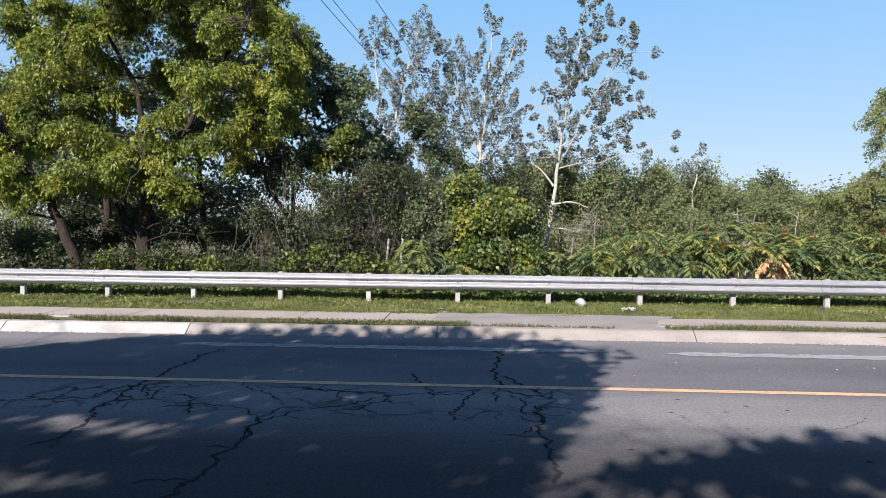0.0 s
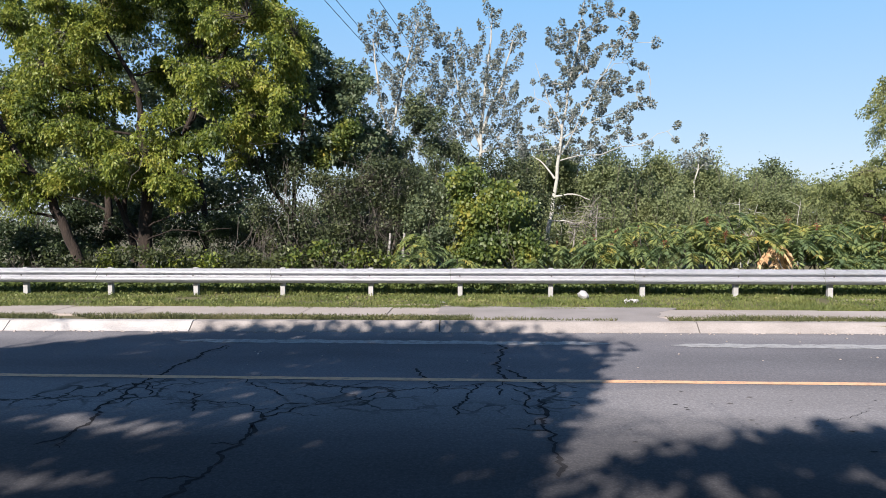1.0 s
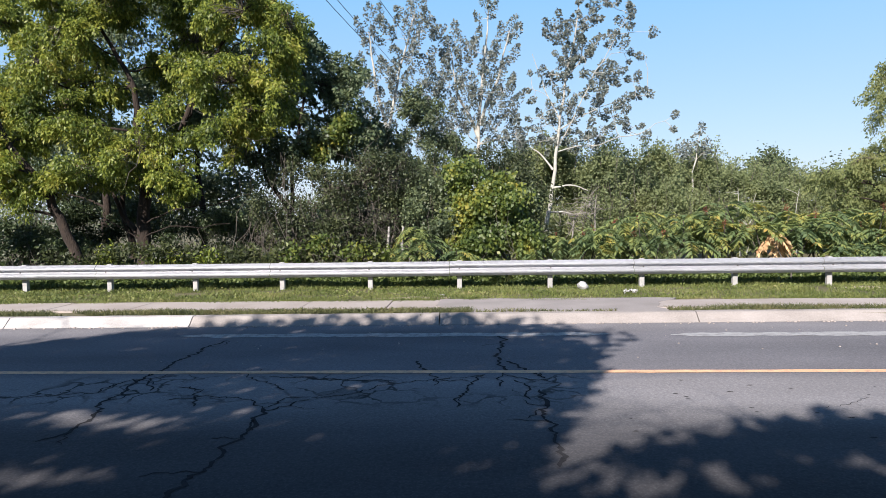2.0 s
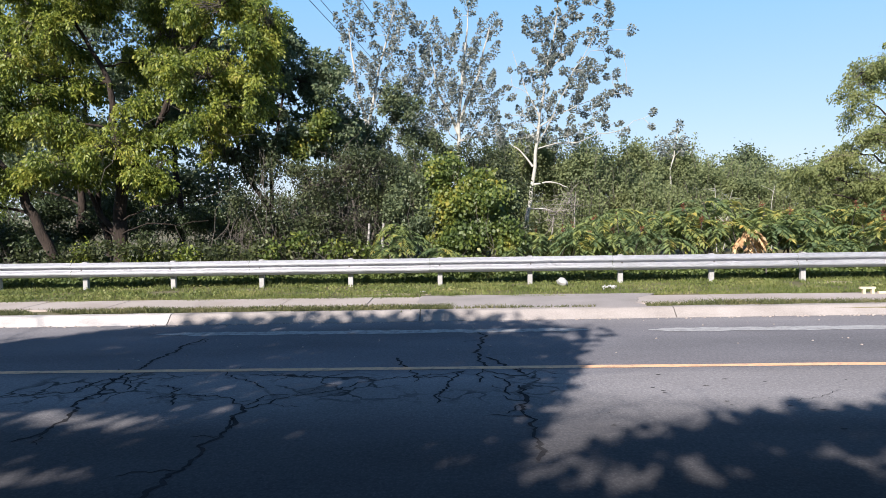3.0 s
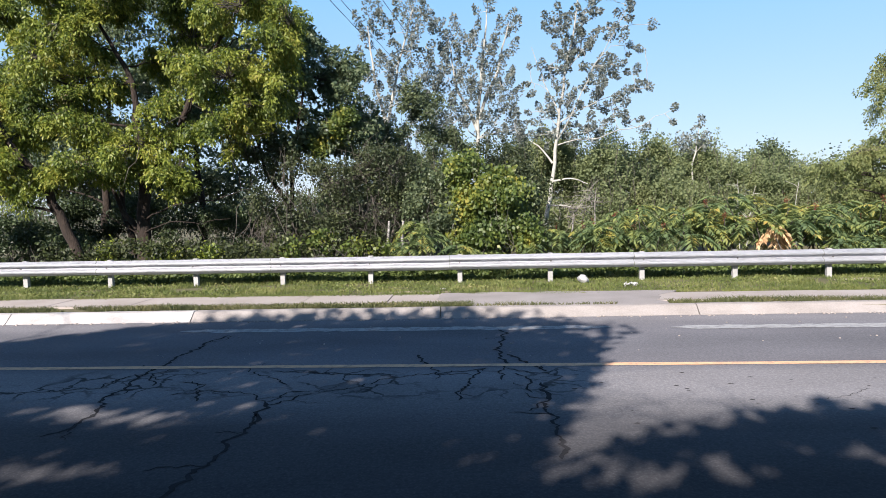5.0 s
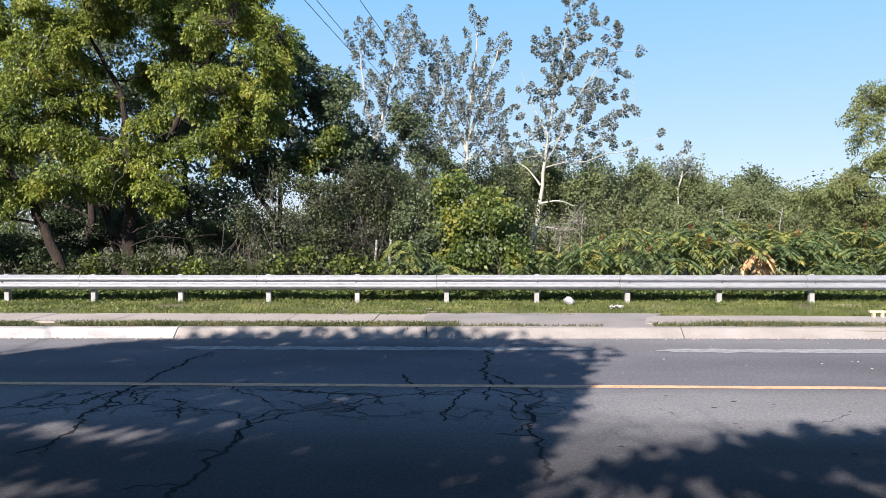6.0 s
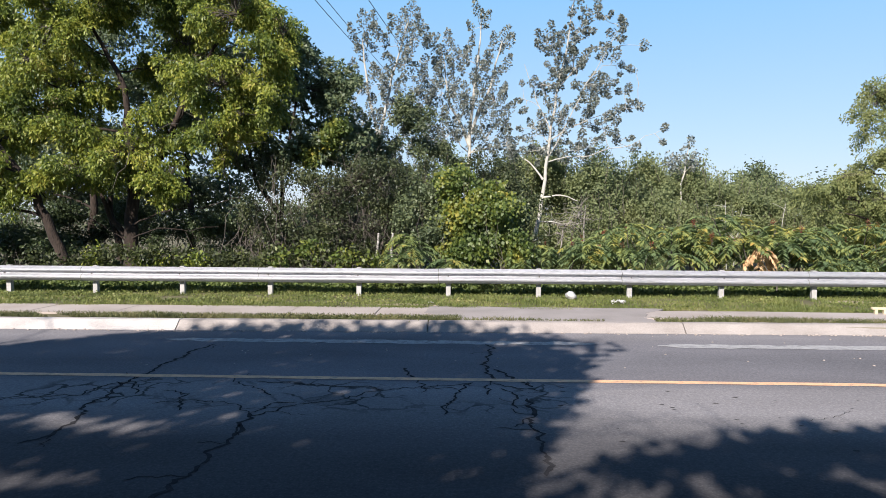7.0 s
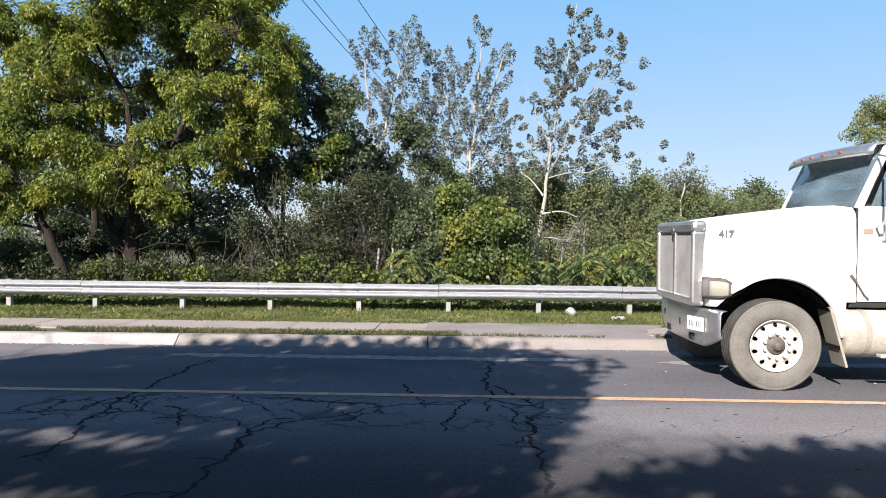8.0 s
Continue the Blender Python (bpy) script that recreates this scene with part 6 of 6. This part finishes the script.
        w = 0.07 if z < 0.6 else 0.02
        part("slot", box(bmesh.new(), (x - 0.006, y - w, z - 0.05), (x + 0.02, y + w, z + 0.035), 0.004), BLACK, bumper)
    x = bumper_edge(-0.55)[3][0]
    plate = part("licence_plate", box(bmesh.new(), (-0.008, -0.16, -0.085), (0.004, 0.16, 0.085), 0.003), PLATE, bumper, "white licence plate with dark bars")
    plate.matrix_basis = pose(x - 0.035, -0.64, 0.70, 0, 0, 16)
    for k in range(7):
        if k != 3:
            part("bar", box(bmesh.new(), (-0.011, 0.105 - 0.035 * k - 0.006, -0.035), (-0.0075, 0.105 - 0.035 * k + 0.006, 0.03)), BLUE_BAR, bumper).matrix_basis = plate.matrix_basis
    # under the bumper and the engine
    part("axle", box(bmesh.new(), (-0.07, -1.0, 0.40), (0.07, 1.0, 0.54), 0.02), BLACK, t)
    part("engine", box(bmesh.new(), (-0.55, -0.42, 0.5), (0.95, 0.42, 1.5), 0.08), BLACK, t)
    for s in (-1, 1):
        part("frame_rail", box(bmesh.new(), (-0.6, s * 0.43 - 0.04, 0.72), (6.3, s * 0.43 + 0.04, 0.99), 0.01), BLACK, t)
    # cab
    lower = [(0.985, 1.02), (2.55, 1.02), (2.55, 2.12), (0.985, 2.12)]
    for s in (-1, 1):
        part("side_panel", prism(lower, s * 0.96, s * 1.0, 0.008), PAINT, t, "white cab side")
        part("door", prism([(1.26, 1.05), (2.1, 1.05), (2.1, 2.10), (1.26, 2.10)], s * 0.998, s * 1.012, 0.004), PAINT, t, "white cab door")
        part("quarter_panel", prism([(2.08, 2.12), (2.55, 2.12), (2.5, 2.86), (2.12, 2.86)], s * 0.93, s * 0.985, 0.01), PAINT, t)
        g = Geo()
        g.tube([(1.0, s * 0.95, 2.09), (1.14, s * 0.94, 2.4), (1.34, s * 0.925, 2.83), (1.42, s * 0.92, 2.88)], [0.05, 0.045, 0.045, 0.045] if s < 0 else [0.022, 0.02, 0.02, 0.02], 8)
        ob = new("pillar", g.mesh("pillar", PAINT, True))
        ob.parent = t
        bm = prism([(1.15, 2.13), (2.08, 2.13), (2.12, 2.82), (1.42, 2.82)], s * 0.952, s * 0.946)
        part("side_window", bm, GLASS, t)
        part("cowl_joint", prism([(0.972, 1.0), (0.985, 1.0), (0.985, 2.1), (0.972, 2.1)], s * 0.985, s * 0.955), BLACK, t)
        part("marker_lamp", box(bmesh.new(), (1.04, s * 1.0 - 0.012, 1.80), (1.15, s * 1.0 + 0.012, 1.865), 0.01), SIDE_AMBER, t, "amber side marker lamp")
        # hood latch
        g = Geo()
        g.tube([(0.90, s * 1.005, 1.33), (0.96, s * 1.02, 1.25), (1.05, s * 1.02, 1.10), (1.10, s * 1.015, 1.05)], [0.02, 0.009, 0.009, 0.014], 6)
        ob = new("latch", g.mesh("latch", HUB, True))
        ob.parent = t
        # mirror arm and bracket
        if s < 0:
            g = Geo()
            g.tube([(1.18, s * 1.0, 1.88), (1.14, s * 1.2, 1.92), (1.15, s * 1.28, 2.0), (1.15, s * 1.28, 2.65), (1.2, s * 0.98, 2.72)], [0.014] * 5, 6)
            mirror = new("mirror_arm", g.mesh("mirror_arm", CHROME, True))
            mirror.parent = t
            part("mirror", box(bmesh.new(), (1.22, s * 1.30 - 0.09, 2.05), (1.28, s * 1.30 + 0.09, 2.55), 0.02), CHROME, t, "chrome wing mirror")
        part("bracket", box(bmesh.new(), (1.24, s * 1.02 - 0.03, 1.72), (1.36, s * 1.02 + 0.03, 1.92), 0.015), CHROME, t)
        # black strip that stands for the shaded gap between cab and tank
        part("gap_shade", box(bmesh.new(), (0.9, min(s * 0.6, s * 0.98), 0.95), (2.5, max(s * 0.6, s * 0.98), 1.02), 0.01), BLACK, t)
        # fuel tank with step
        g = lathe([(0.01, 0.0), (0.23, 0.0), (0.27, 0.015), (0.285, 0.05), (0.285, 1.35), (0.27, 1.385), (0.01, 1.40)], 32)
        bmesh.ops.transform(g, matrix=Matrix.Translation((0.80, s * 0.86, 0.645)) @ Matrix.Rotation(radians(-90), 4, "Z"), verts=g.verts)
        tank = part("fuel_tank", g, CREAM, t, "dusty cream fuel tank", smooth=True)
        for x in (1.05, 1.75):
            b = lathe([(0.291, -0.03), (0.291, 0.03)], 32)
            bmesh.ops.transform(b, matrix=Matrix.Translation((x, s * 0.86, 0.645)) @ Matrix.Rotation(radians(-90), 4, "Z"), verts=b.verts)
            part("strap", b, FLAP, tank)
        part("step", box(bmesh.new(), (1.15, s * 1.14 - 0.05, 0.40), (1.65, s * 1.14 + 0.05, 0.44), 0.01), CREAM, tank)
        # flap behind the front wheel
        bm = box(bmesh.new(), (-0.015, -0.15, -0.36), (0.015, 0.15, 0.36), 0.008)
        bmesh.ops.transform(bm, matrix=Matrix.Translation((0.72, s * 0.97, 0.62)) @ Matrix.Rotation(radians(-16), 4, "Y"), verts=bm.verts)
        part("mud_flap", bm, FLAP, t, "dusty grey mud flap")
    def glass_edge(y):
        a = (y / 0.90) ** 2
        return [(0.87 + 0.12 * a, y, 2.08), (1.0 + 0.125 * a, y, 2.40), (1.20 + 0.13 * a, y, 2.86)]
    part("windscreen", curved_panel([-0.90 + 1.8 * k / 16 for k in range(17)], glass_edge, 0.006), GLASS, t, "tinted windscreen", smooth=True)
    part("cowl", box(bmesh.new(), (0.90, -0.85, 1.98), (1.3, 0.85, 2.07), 0.02), BLACK, t)
    part("dashboard", box(bmesh.new(), (1.12, -0.9, 1.5), (1.45, 0.9, 2.16), 0.05), BLACK, t)
    part("cab_floor", box(bmesh.new(), (0.99, -0.95, 1.02), (2.5, 0.95, 1.08)), BLACK, t)
    part("rear_panel", box(bmesh.new(), (2.48, -0.955, 1.05), (2.545, 0.955, 2.86), 0.02), PAINT, t)
    part("cab_lining", box(bmesh.new(), (2.44, -0.92, 1.1), (2.475, 0.92, 2.8)), BLACK, t)
    part("firewall", box(bmesh.new(), (0.99, -0.95, 1.02), (1.02, 0.95, 2.0)), BLACK, t)
    def roof_edge(y):
        a = (y / 0.95) ** 2
        return [(1.21 + 0.13 * a, y, 2.85 - 0.02 * a), (1.42, y, 2.91 - 0.04 * a), (1.8, y, 2.94 - 0.05 * a), (2.4, y, 2.93 - 0.05 * a), (2.55, y, 2.84)]
    part("roof", curved_panel([-0.95 + 1.9 * k / 12 for k in range(13)], roof_edge, 0.03), PAINT, t, "white cab roof", smooth=True)
    # visor with lamps
    def visor_edge(y):
        a = (y / 1.0) ** 2
        return [(0.93 + 0.20 * a, y, 2.725), (0.945 + 0.20 * a, y, 2.79), (0.99 + 0.19 * a, y, 2.845), (1.08 + 0.18 * a, y, 2.872), (1.24 + 0.14 * a, y, 2.88)]
    visor = part("sun_visor", curved_panel([-0.99 + 1.98 * k / 20 for k in range(21)], visor_edge, 0.012), CHROME, t, "curved chrome sun visor", smooth=True)
    for y in (-0.55, -0.25, 0, 0.25, 0.55):
        p = visor_edge(y)[1]
        bm = bmesh.new()
        bmesh.ops.create_uvsphere(bm, u_segments=10, v_segments=6, radius=0.026)
        for v in bm.verts:
            v.co = Vector((v.co.x * 1.3 + p[0] + 0.01, v.co.y * 1.4 + y, v.co.z * 0.8 + p[2] + 0.005))
        part("cab_lamp", bm, AMBER, visor, "amber cab lamp", smooth=True)
    part("sticker", box(bmesh.new(), (1.235, -0.83, 2.63), (1.24, -0.76, 2.70)), PLATE, t)
    for x in (4.1, 5.4):
        part("axle", box(bmesh.new(), (x - 0.08, -0.9, 0.44), (x + 0.08, 0.9, 0.60), 0.02), BLACK, t)
    for x in (0, 4.1, 5.4):
        for s in (-1, 1):
            wheel(t, x, s * 1.01, s)
    return t


def drive(t):
    """The truck comes along the far lane at a steady pace, and its wheels roll."""
    speed, stop = 8.05, 3.57
    walk(t, [(k * 0.5, pose(stop + speed * (8.0 - 0.5 * k), 8.93, 0)) for k in range(17)])
    for w in [c for c in t.children if c.name.startswith("wheel") and len(c.children) > 3]:
        x, y, z = w.location
        walk(w, [(k / 15, pose(x, y, z) @ Matrix.Rotation(speed * (8.0 - k / 15) / 0.52, 4, "Y")) for k in range(121)])


# ---- the place ----
ground()
ROAD = road()
left_trees()
middle_trees()
right_thicket()
undergrowth()
far_woods()
near_trees()
wires()
verge()
grit()
litter()
TRUCK = truck()
barrier()
cracks(ROAD)
kerb()
pavement()


def motions():
    drive(TRUCK)


motions()
